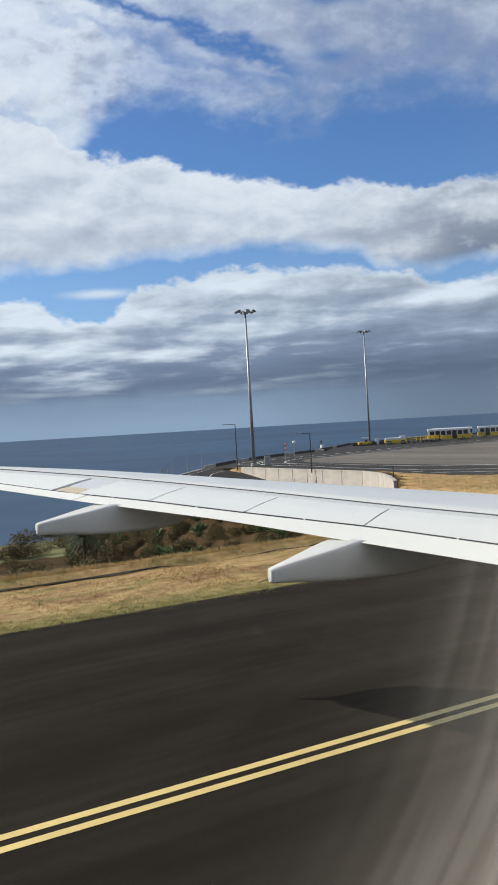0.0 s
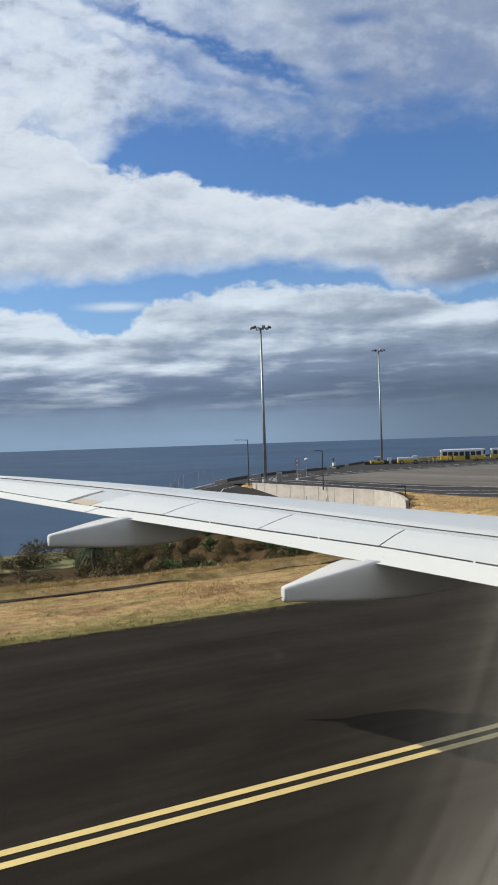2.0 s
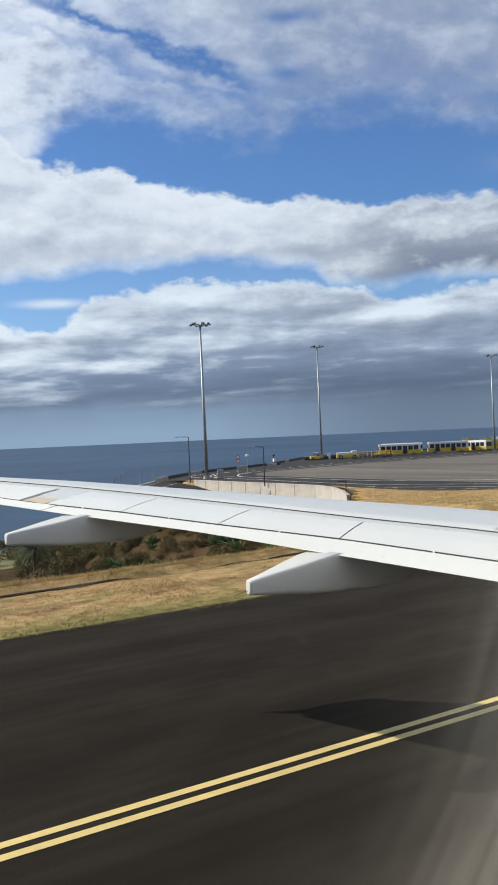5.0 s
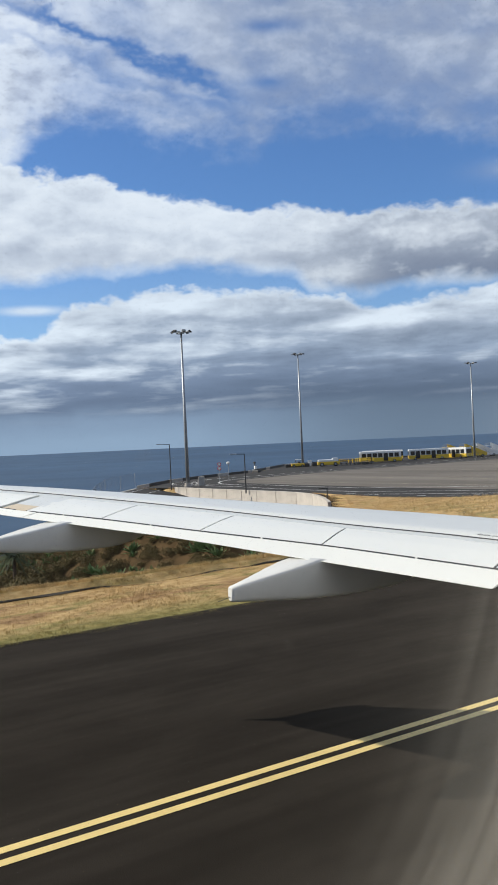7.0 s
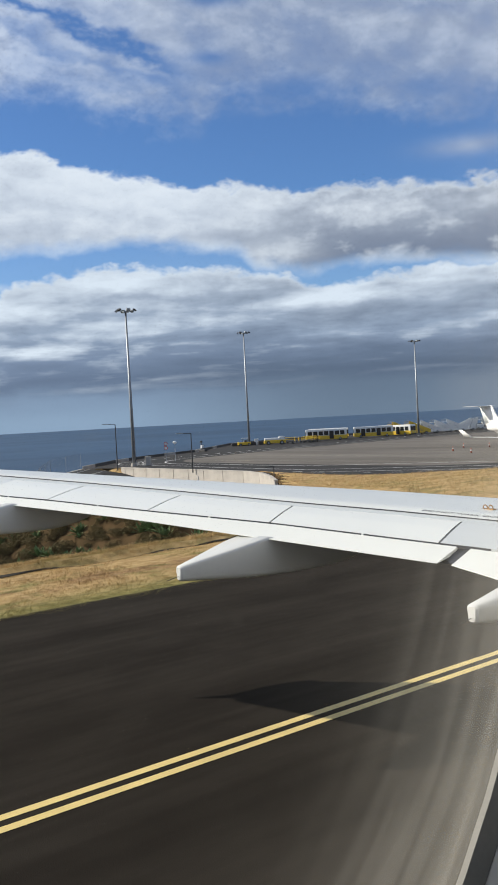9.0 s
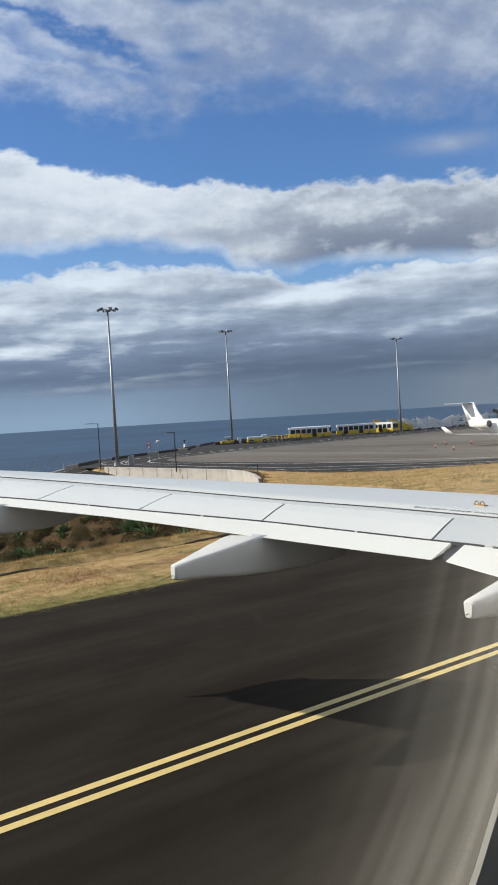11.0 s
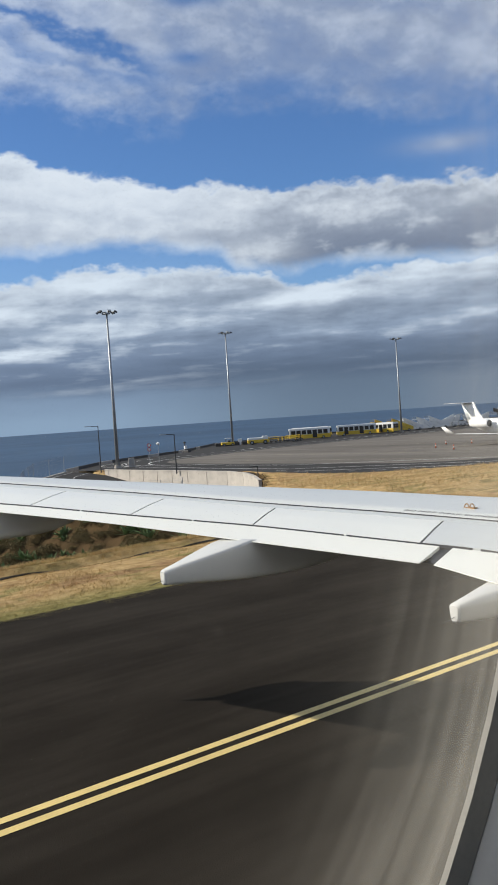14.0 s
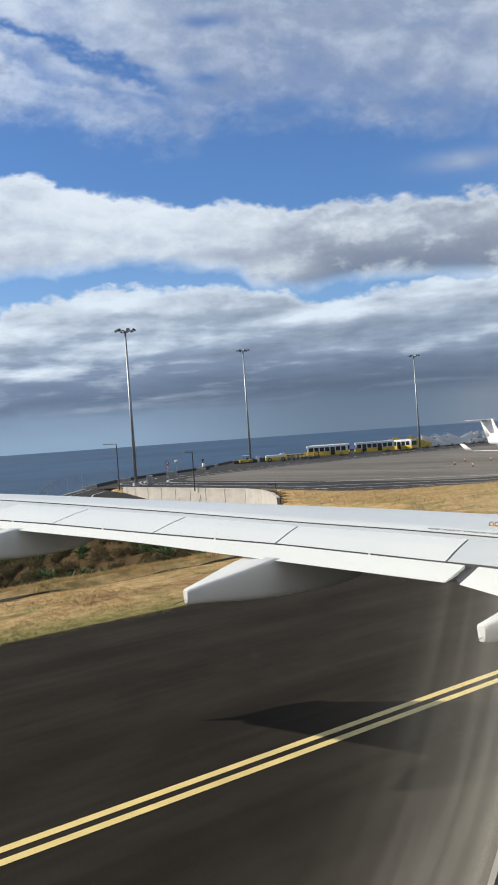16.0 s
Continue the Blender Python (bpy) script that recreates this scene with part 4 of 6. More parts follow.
road_left = lambda y: float(np.interp(y, DIP_Y, DIP_LEFT))
wall_x = lambda y: float(np.interp(y, WALL_Y, WALL_X))
YS = span(63, 124, 2.0)
tagged(part("road", ribbon(lambda y: road_left(y) + 1.0, lambda y: wall_x(y) - 0.3, 0.02, YS), ROAD), "grey asphalt road sinking beside the retaining wall", "road", kind="structure")
for off in (1.6, 6.6):
    tagged(part("marking", ribbon(lambda y: road_left(y) + off, lambda y: road_left(y) + off + 0.2, 0.035, YS), WHITE_PAINT), "thin white line on the sunken road", "road marking", "apron markings", "structure")
for i in range(len(YS) - 1):
    y_, y2 = YS[i], YS[i + 1]
    a_, b_ = Vector((road_left(y_) + 0.4, y_, bank_top(y_))), Vector((road_left(y2) + 0.4, y2, bank_top(y2)))
    bm = loft([[(p.x - 0.3, p.y, p.z - 0.4), (p.x + 0.3, p.y, p.z - 0.4), (p.x + 0.3, p.y, p.z + 0.16), (p.x - 0.3, p.y, p.z + 0.16)] for p in (a_, b_)])
    tagged(part("kerb", bm, WALLC), "low concrete kerb under the fence", "kerb", "road kerb")
# wing wall of the underpass
bm = loft([[(26.6, y, z0), (27.0, y, z0), (27.0, y, z1), (26.6, y, z1)] for y, z0, z1 in ((66.8, -9.5, -3.2), (70.2, -9.5, -3.8))])
tagged(part("wing_wall", bm, WALLC), "grey concrete wing wall of the underpass", "wall")


def wire_fence(points):
    """A wire-mesh fence: steel posts, struts, and thin wires between them."""
    ob = thing("wire_fence", "tall wire fence on grey steel posts beside the road", "fence", pose(0, 0, 0))
    for i, p in enumerate(points):
        bm = bmesh.new()
        rod(bm, p - Vector((0, 0, 0.2)), p + Vector((0, 0, 2.4)), 0.035, seg=6)
        part("post", bm, STEEL, ob)
        if i % 5 == 0 and i + 1 < len(points):
            bm = bmesh.new()
            rod(bm, p + Vector((0, 0, 2.2)), p.lerp(points[i + 1], 0.5), 0.03, seg=6)
            part("strut", bm, STEEL, ob)
    for p, q in zip(points, points[1:]):
        bm = bmesh.new()
        for h in (0.1, 0.45, 0.8, 1.15, 1.5, 1.85, 2.2, 2.4):
            rod(bm, p + Vector((0, 0, h)), q + Vector((0, 0, h)), 0.007, seg=4)
        for j in range(12):
            c = p.lerp(q, j / 12)
            rod(bm, c + Vector((0, 0, 0.1)), c + Vector((0, 0, 2.4)), 0.005, seg=4)
        part("mesh_panel", bm, STEEL, ob, "thin steel wire mesh")
    return ob


wire_fence([Vector((road_left(y) + 0.3, y, bank_top(y) + 0.1)) for y in span(66, 124, 3.0)])


# ---- vehicles and gear ----
def wheel(parent, x, y, r, w, z=None):
    bm = bmesh.new()
    rod(bm, (x, y - w / 2, r if z is None else z), (x, y + w / 2, r if z is None else z), r, seg=16)
    bmesh.ops.bevel(bm, geom=[e for e in bm.edges if len(e.link_faces) == 2 and e.calc_face_angle(0) > 1], offset=min(w, r) * 0.15, segments=1, affect="EDGES")
    wh = part("wheel", bm, RUBBER, parent, "black rubber tyre")
    bm = bmesh.new()
    rod(bm, (x, y - w / 2 - 0.012, r if z is None else z), (x, y + w / 2 + 0.012, r if z is None else z), r * 0.55, seg=12)
    part("rim", bm, STEEL, wh)
    return wh


def airport_bus(m, label, white_roof=True):
    """A long low-floor apron bus: yellow lower body, white upper body, big side windows and doors."""
    ob = thing("apron_bus", label, "bus", m, "parked apron buses")
    L, W = 11.5, 2.9
    bm = bmesh.new()
    box(bm, (-L / 2, -W / 2, 0.32), (L / 2, W / 2, 1.32), 0.10)
    part("lower_body", bm, YELLOW, ob, "yellow lower body")
    bm = bmesh.new()
    box(bm, (-L / 2 + 0.04, -W / 2 + 0.03, 1.30), (L / 2 - 0.06, W / 2 - 0.03, 2.95), 0.14)
    part("upper_body", bm, WHITE, ob, "white upper body")
    for s in (-1, 1):
        for i in range(7):
            x0 = -L / 2 + 0.55 + i * 1.5
            door = i in (1, 4)
            bm = bmesh.new()
            box(bm, (x0, s * W / 2 - 0.03, 0.45 if door else 1.42), (x0 + 1.2, s * W / 2 + 0.012, 2.45), 0.03)
            part("door" if door else "window", bm, GLASS, ob)
    for s in (-1, 1):
        bm = bmesh.new()
        box(bm, (s * L / 2 - 0.05, -W / 2 + 0.2, 1.35), (s * L / 2 + 0.02, W / 2 - 0.2, 2.5), 0.05)
        part("windscreen", bm, GLASS, ob)
    for sx in (-1, 1):
        for sy in (-1, 1):
            wheel(ob, sx * L * 0.33, sy * (W / 2 - 0.14), 0.46, 0.28)
        bm = bmesh.new()
        box(bm, (sx * L / 2 - 0.02, -W / 2 + 0.1, 0.32), (sx * L / 2 + 0.06, W / 2 - 0.1, 0.55), 0.03)
        part("bumper", bm, DARK, ob)
    for sy in (-1, 1):
        bm = bmesh.new()
        box(bm, (L / 2 - 0.02, sy * (W / 2 - 0.45) - 0.14, 0.72), (L / 2 + 0.03, sy * (W / 2 - 0.45) + 0.14, 0.9), 0.02)
        part("headlight", bm, WHITE, ob, "clear headlight")
    return ob


def on_level(x, y, turn):
    return pose(x, y, level(x, y) + 0.035, 0, 0, turn)


BUS = Matrix.Diagonal((0.92, 0.98, 1.0, 1))
airport_bus(on_level(143.6, 172.0, -38) @ BUS, "yellow and white apron bus parked by the barrier")
airport_bus(on_level(152.7, 180.6, -62) @ BUS, "yellow and white apron bus parked behind another")
airport_bus(on_level(162.3, 173.1, -40) @ BUS, "yellow and white apron bus with dark doors")
airport_bus(on_level(169.4, 171.1, -80) @ BUS, "yellow and white apron bus seen end-on")


def tractor(m, label):
    ob = thing("baggage_tractor", label, "tractor", m, "baggage tractors")
    bm = bmesh.new()
    box(bm, (-1.5, -0.75, 0.3), (1.6, 0.75, 0.95), 0.08)
    part("body", bm, YELLOW, ob, "yellow low body")
    bm = bmesh.new()
    for x in (-0.7, 0.45):
        for y in (-0.62, 0.62):
            rod(bm, (x, y, 0.9), (x, y, 1.85), 0.04, seg=6)
    part("cab_frame", bm, DARK, ob)
    bm = bmesh.new()
    box(bm, (-0.85, -0.75, 1.82), (0.6, 0.75, 1.92), 0.03)
    part("cab_roof", bm, WHITE, ob)
    bm = bmesh.new()
    box(bm, (-0.5, -0.5, 0.9), (0.0, 0.5, 1.4), 0.06)
    part("seat", bm, DARK, ob)
    for sx in (-1, 1):
        for sy in (-1, 1):
            wheel(ob, sx * 1.0, sy * 0.68, 0.33, 0.2)
    return ob


def belt_truck(m, label):
    """A low white and yellow pushback tug with a rounded cab."""
    ob = thing("pushback_tug", label, "tug", m)
    bm = bmesh.new()
    box(bm, (-2.6, -1.2, 0.35), (2.6, 1.2, 1.15), 0.15)
    part("body", bm, YELLOW, ob, "yellow low body")
    bm = bmesh.new()
    box(bm, (-2.5, -1.15, 1.1), (1.2, 1.15, 1.62), 0.18)
    part("deck", bm, WHITE, ob, "white engine deck")
    bm = bmesh.new()
    box(bm, (1.0, -1.0, 1.1), (2.3, 1.0, 1.95), 0.12)
    part("cab", bm, WHITE, ob)
    bm = bmesh.new()
    box(bm, (2.0, -0.85, 1.25), (2.33, 0.85, 1.8), 0.04)
    part("windscreen", bm, GLASS, ob)
    for sx in (-1, 1):
        for sy in (-1, 1):
            wheel(ob, sx * 1.6, sy * 1.05, 0.5, 0.36)
    return ob


belt_truck(on_level(122.9, 168.1, -36), "low white and yellow pushback tug")
tractor(on_level(117.7, 173.3, 150), "small yellow baggage tractor beside the mast")


def dolly(m):
    ob = thing("baggage_dolly", "empty yellow steel baggage dolly in a row", "dolly", m, "baggage dollies")
    bm = bmesh.new()
    box(bm, (-1.6, -0.8, 0.45), (1.6, 0.8, 0.58), 0.02)
    part("platform", bm, DARK, ob)
    for x in (-1.6, 1.6):
        bm = bmesh.new()
        for y in (-0.78, 0.0, 0.78):
            rod(bm, (x, y, 0.5), (x, y, 1.45), 0.035, seg=6)
        for z in (0.9, 1.45):
            rod(bm, (x, -0.78, z), (x, 0.78, z), 0.035, seg=6)
        part("end_rail", bm, YELLOW, ob, "yellow tube rail")
    bm = bmesh.new()
    rod(bm, (-1.6, 0.78, 1.0), (1.6, 0.78, 1.0), 0.035, seg=6)
    rod(bm, (-1.6, 0.78, 1.45), (1.6, 0.78, 1.45), 0.035, seg=6)
    part("side_rail", bm, YELLOW, ob, "yellow tube rail")
    for sx in (-1, 1):
        for sy in (-1, 1):
            wheel(ob, sx * 1.1, sy * 0.6, 0.22, 0.12)
    return ob


first = dolly(on_level(127.1, 168.0, -38))
for x, y, t in ((130.4, 165.4, -38), (133.1, 167.3, -36), (130.2, 170.1, -40), (136.0, 168.7, -38), (137.5, 171.5, -35), (152.1, 175.2, -40)):
    copy_thing(first, on_level(x, y, t))


def stair_truck(m, label, body, hood=False):
    """Passenger stairs on a truck: chassis, sloping flight with steps, rails, top platform and, on some, a hooped canopy."""
    ob = thing("passenger_stairs", label, "airstairs", m @ Matrix.Diagonal((1.0, 1.0, 0.92, 1)), "passenger stairs")
    bm = bmesh.new()
    box(bm, (-3.4, -0.95, 0.45), (3.2, 0.95, 0.8), 0.05)
    part("chassis", bm, DARK if hood else body, ob)
    bm = bmesh.new()
    box(bm, (1.7, -0.95, 0.8), (3.2, 0.95, 1.75), 0.12)
    part("cab", bm, WHITE, ob, "white driver's cab")
    bm = bmesh.new()
    box(bm, (3.1, -0.8, 1.15), (3.23, 0.8, 1.65), 0.03)
    part("windscreen", bm, GLASS, ob)
    a, b = Vector((-3.6, 0, 0.55)), Vector((2.2, 0, 3.3))
    for s in (-1, 1):
        bm = loft([[(p.x, s * 0.8 - 0.04, p.z - 0.12), (p.x, s * 0.8 + 0.04, p.z - 0.12), (p.x, s * 0.8 + 0.04, p.z + 0.85), (p.x, s * 0.8 - 0.04, p.z + 0.85)] for p in (a, b)])
        part("side_panel", bm, body, ob)
    for i in range(14):
        p = a.lerp(b, (i + 0.5) / 14)
        bm = bmesh.new()
        box(bm, (p.x - 0.16, -0.76, p.z - 0.03), (p.x + 0.16, 0.76, p.z + 0.02))
        part("step", bm, STEEL if hood else body, ob)
    bm = bmesh.new()
    box(bm, (2.1, -0.85, 3.22), (3.6, 0.85, 3.34), 0.02)
    part("top_platform", bm, STEEL if hood else body, ob)
    bm = bmesh.new()
    for y in (-0.83, 0.83):
        for x in (2.2, 2.9, 3.55):
            rod(bm, (x, y, 3.3), (x, y, 4.0), 0.03, seg=6)
        rod(bm, (2.2, y, 4.3), (3.55, y, 4.0), 0.03, seg=6)
        rod(bm, (2.2, y, 3.8), (3.55, y, 3.8), 0.03, seg=6)
    part("platform_rail", bm, STEEL, ob)
    bm = loft([[(-3.3, y, 0.62), (2.1, y, 3.12), (2.1, y, 2.2), (0.2, y, 0.82)] for y in (-0.72, 0.72)])
    part("flight_skirt", bm, DARK if hood else body, ob, "boxed underside of the flight")
    if hood:
        for y in (-0.95, 0.95):
            for up in (0.95, 1.5):
                bm = bmesh.new()
                rod(bm, (a.x, y, a.z + up), (b.x, y, b.z + up), 0.07, seg=6)
                part("handrail", bm, WHITE, ob, "white handrail")
    bm = bmesh.new()
    for y in (-0.7, 0.7):
        rod(bm, (1.2, y, 0.7), (2.4, y, 3.25), 0.06, seg=6)
        rod(bm, (-1.5, y, 0.7), (0.4, y, 2.4), 0.05, seg=6)
    part("lift_strut", bm, STEEL, ob)
    for i in range(5 if hood else 0):
        p = a.lerp(b, 0.25 + 0.18 * i) if hood else Vector((2.3 + 1.1 * i, 0, 3.3))
        bm = bmesh.new()
        r = [(0.92 * math.cos(math.pi * j / 8), 1.25 * math.sin(math.pi * j / 8) ** 0.7 + 0.95) for j in range(9)]
        for (y0, z0), (y1, z1) in zip(r, r[1:]):
            rod(bm, (p.x, y0, p.z + z0), (p.x, y1, p.z + z1), 0.05, seg=6)
        part("hoop", bm, WHITE if hood else STEEL, ob, "curved canopy hoop")
    if hood:
        rings = []
        for q in (a.lerp(b, 0.12), b + Vector((1.2, 0, 0.1))):
            rings.append([(q.x, 0.88 * math.cos(math.pi * j / 8), q.z + 0.9 + 1.15 * math.sin(math.pi * j / 8) ** 0.7) for j in range(9)])
        bm = loft(rings, close=False, caps=False)
        bmesh.ops.solidify(bm, geom=bm.faces[:], thickness=0.03)
        part("canopy", bm, DARK, ob, "dark canopy skin")
    for sx in (-1, 1):
        for sy in (-1, 1):
            wheel(ob, sx * 2.3, sy * 0.85, 0.42, 0.25)
    return ob


stair_truck(on_level(178.8, 178.1, 150), "yellow passenger stairs with a raised flight", YELLOW)
stair_truck(on_level(179.2, 172.1, 143), "yellow passenger stairs beside the mast", YELLOW)
stair_truck(on_level(184.9, 172.9, 150), "cream passenger stairs with a raised flight", WHITE)
stair_truck(on_level(190.2, 172.2, 138), "cream passenger stairs in a row", WHITE)
stair_truck(on_level(207.6, 175.7, -40), "white passenger stairs in a row", WHITE)
stair_truck(on_level(213.5, 173.2, 140), "white passenger stairs in a row", WHITE)
stair_truck(on_level(218.7, 173.1, -36), "white passenger stairs in a row", WHITE)
for x_, y_, t_ in ((196.2, 172.6, 140), (201.5, 173.2, -38)):
    stair_truck(on_level(x_, y_, t_), "cream passenger stairs in a row", WHITE)
for i in range(4):
    stair_truck(on_level(221 + 5.0 * i, 166 - 2.0 * i, 142), "dark canopied passenger stairs with white hoops", DARK, True)


def van(m, label, body=None, tall=1.9):
    ob = thing("service_van", label, "van", m, "service vehicles")
    body = body or WHITE
    prof = [(-2.3, 0.4), (-2.35, 1.0), (-2.25, tall - 0.08), (-2.1, tall), (0.5, tall), (1.25, 1.15), (2.2, 0.98), (2.32, 0.8), (2.3, 0.4)]
    bm = loft([[(x, y, z if abs(y) < 0.88 else z - 0.06 * (z > 1.2)) for x, z in prof] for y in (-0.92, -0.8, 0.8, 0.92)])
    part("body", bm, body, ob)
    for s in (-1, 1):
        for x0, x1 in ((-2.0, -0.9), (-0.8, 0.35)):
            bm = bmesh.new()
            box(bm, (x0, s * 0.9, 1.15), (x1, s * 0.935, tall - 0.22), 0.02)
            part("window", bm, GLASS, ob)
    bm = loft([[(0.56, y, tall - 0.1), (0.60, y, tall - 0.1), (1.22, y, 1.22), (1.18, y, 1.22)] for y in (-0.76, 0.76)])
    bmesh.ops.translate(bm, verts=bm.verts, vec=(0.02, 0, 0.02))
    part("windscreen", bm, GLASS, ob)
    for sx in (-1, 1):
        for sy in (-1, 1):
            wheel(ob, sx * 1.4, sy * 0.84, 0.34, 0.2)
    return ob


for i in range(9):
    van(on_level(241 + 5.6 * i, 163 + 1.4 * math.sin(i * 2.1), 8 + 60 * (i % 3)), "white service van parked by the barrier", None, 1.55 + 0.5 * (i % 2))
airport_bus(on_level(265.8, 174.5, -20) @ BUS, "yellow and white apron bus parked far along the barrier")


def cone_marker(m):
    ob = thing("traffic_cone", "orange and white traffic cone on concrete", "traffic cone", m, "traffic cones")
    bm = bmesh.new()
    box(bm, (-0.2, -0.2, 0), (0.2, 0.2, 0.04), 0.01)
    part("base", bm, RUBBER, ob)
    bm = bmesh.new()
    rod(bm, (0, 0, 0.03), (0, 0, 0.9), 0.16, 0.035, 12)
    part("cone", bm, ORANGE, ob, smooth=True)
    bm = bmesh.new()
    rod(bm, (0, 0, 0.38), (0, 0, 0.58), 0.124, 0.092, 12)
    part("band", bm, WHITE, ob, "white reflective band")
    return ob


CONE = Matrix.Diagonal((0.8, 0.8, 0.8, 1))
first = cone_marker(on_level(88.7, 87.3, 0) @ CONE)
for x, y in ((83.5, 80.0), (98.7, 93.2), (99.9, 89.1), (88.8, 63.4), (89.2, 55.7)):
    copy_thing(first, on_level(x, y, 0))


# ---- business jet ----
def business_jet(m):
    ob = thing("business_jet", "white twin-engine business jet parked on the apron", "jet", m)
    stations = [(-10.4, 0.08, 3.35), (-9.6, 0.42, 3.22), (-8.2, 0.80, 2.95), (-6.2, 1.12, 2.65), (-4.0, 1.30, 2.45), (-1.0, 1.35, 2.35), (4.5, 1.35, 2.35), (6.4, 1.28, 2.30),
                (7.6, 1.10, 2.18), (8.6, 0.86, 2.02), (9.4, 0.55, 1.88), (9.9, 0.28, 1.80), (10.1, 0.05, 1.77)]
    rings = [[(x, r * math.cos(2 * math.pi * j / 20), z + r * math.sin(2 * math.pi * j / 20)) for j in range(20)] for x, r, z in stations]
    part("fuselage", loft(rings), WHITE, ob, smooth=True)

    def foil(name, sections, mat=WHITE):
        rings = []
        for (x0, x1, y, z, t, up) in sections:
            ring = []
            for u, h in ((0, 0), (0.08, 0.5), (0.35, 1), (0.7, 0.6), (1, 0.02), (0.7, -0.35), (0.35, -0.6), (0.08, -0.4)):
                x = x1 + (x0 - x1) * u
                ring.append((x, y, z + h * t) if not up else (x, y + h * t, z))
            rings.append(ring)
        return part(name, loft(rings), mat, ob, smooth=True)

    for s in (-1, 1):
        foil("wing", [(-3.2, 2.2, 0.6 * s, 1.35, 0.22, 0), (-3.8, -0.4, 4.2 * s, 1.55, 0.14, 0), (-5.6, -4.0, 9.2 * s, 1.95, 0.06, 0)])
        foil("winglet", [(-5.7, -4.1, 9.2 * s, 1.93, 0.05, 1), (-6.5, -5.7, 9.65 * s, 3.05, 0.03, 1)])
        foil("tailplane", [(-11.7, -9.3, 0.0, 6.25, 0.10, 0), (-12.4, -11.5, 3.2 * s, 6.3, 0.04, 0)])
        rings = []
        for x, r in ((-8.0, 0.40), (-7.4, 0.52), (-6.4, 0.64), (-5.2, 0.66), (-4.45, 0.60), (-4.3, 0.54)):
            rings.append([(x, 2.0 * s + r * math.cos(2 * math.pi * j / 16), 3.05 + r * math.sin(2 * math.pi * j / 16)) for j in range(16)])
        part("engine", loft(rings), WHITE, ob, "white engine nacelle", smooth=True)
        bm = bmesh.new()
        rod(bm, (-4.34, 2.0 * s, 3.05), (-4.27, 2.0 * s, 3.05), 0.50, 0.5, 16)
        part("intake", bm, GLASS, ob, "dark engine intake")
        bm = bmesh.new()
        box(bm, (-7.0, s * 1.0 - 0.45, 2.98), (-5.2, s * 1.0 + 0.45, 3.12), 0.04)
        part("engine_pylon", bm, WHITE, ob)
        for i in range(7):
            bm = bmesh.new()
            y = 1.352
            box(bm, (-1.6 + i * 0.92, s * (y - 0.045), 2.66), (-1.36 + i * 0.92, s * (y - 0.028), 2.95), 0.04)
            for v in bm.verts:
                d = math.sqrt(max(0.01, 1.356 ** 2 - (v.co.z - 2.35) ** 2))
                v.co.y = s * (d + (0.004 if abs(v.co.y) > y - 0.037 else -0.02))
            part("cabin_window", bm, GLASS, ob)
        bm = bmesh.new()
        r = lambda x: 1.30 - 0.20 * max(0, x - 6.5)
        quad = [(6.55, 2.72), (7.55, 2.62), (7.95, 2.30 + 0.22), (6.65, 3.14)]
        vs = []
        for x, z in quad:
            rr = np.interp(x, [q[0] for q in stations], [q[1] for q in stations])
            zz = np.interp(x, [q[0] for q in stations], [q[2] for q in stations])
            d = math.sqrt(max(0.02, rr * rr - min(rr * 0.95, abs(z - zz)) ** 2))
            vs.append((x, s * d, z))
        outer_ = [bm.verts.new((x + 0.01, y + s * 0.02, z + 0.015)) for x, y, z in vs]
        inner_ = [bm.verts.new((x - 0.05, y - s * 0.06, z - 0.03)) for x, y, z in vs]
        bm.faces.new(outer_)
        bm.faces.new(inner_[::-1])
        for i in range(4):
            bm.faces.new((outer_[i], inner_[i], inner_[(i + 1) % 4], outer_[(i + 1) % 4]))
        bmesh.ops.recalc_face_normals(bm, faces=bm.faces)
        part("cockpit_window", bm, GLASS, ob)
        bm = bmesh.new()
        rod(bm, (-2.4, 1.5 * s, 0.4), (-2.3, 1.45 * s, 1.5), 0.09, seg=8)
        part("gear_leg", bm, STEEL, ob)
        wheel(ob, -2.4, 1.35 * s, 0.38, 0.22)
        wheel(ob, -2.4, 1.68 * s, 0.38, 0.22)
        bm = bmesh.new()
        box(bm, (-2.1, 1.86 * s - 0.02, 0.55), (-1.2, 1.86 * s + 0.02, 1.35), 0.02)
        part("gear_door", bm, WHITE, ob)
    foil("fin", [(-10.5, -5.2, 0, 3.0, 0.20, 1), (-10.7, -7.2, 0, 3.7, 0.19, 1), (-11.3, -8.4, 0, 5.2, 0.16, 1), (-11.75, -9.0, 0, 6.3, 0.14, 1)])
    foil("rudder", [(-10.72, -9.75, 0, 3.7, 0.12, 1), (-11.55, -10.75, 0, 5.75, 0.09, 1)], WING_GREY)
    bm = bmesh.new()
    rod(bm, (7.5, 0, 0.3), (7.35, 0, 1.5), 0.07, seg=8)
    part("gear_leg", bm, STEEL, ob)
    for y in (-0.14, 0.14):
        wheel(ob, 7.5, y, 0.27, 0.14)
    for s in (-1, 1):
        bm = bmesh.new()
        box(bm, (6.2, s * 1.30 - 0.02, 1.9), (6.32, s * 1.30 + 0.03, 2.35), 0.01)
        part("red_streamer", bm, RED, ob, "red protective streamer")
    return ob


jet = business_jet(on_level(98.8, 79.1, -97.8) @ Matrix.Diagonal((1.03, 1.03, 1.03, 1)))


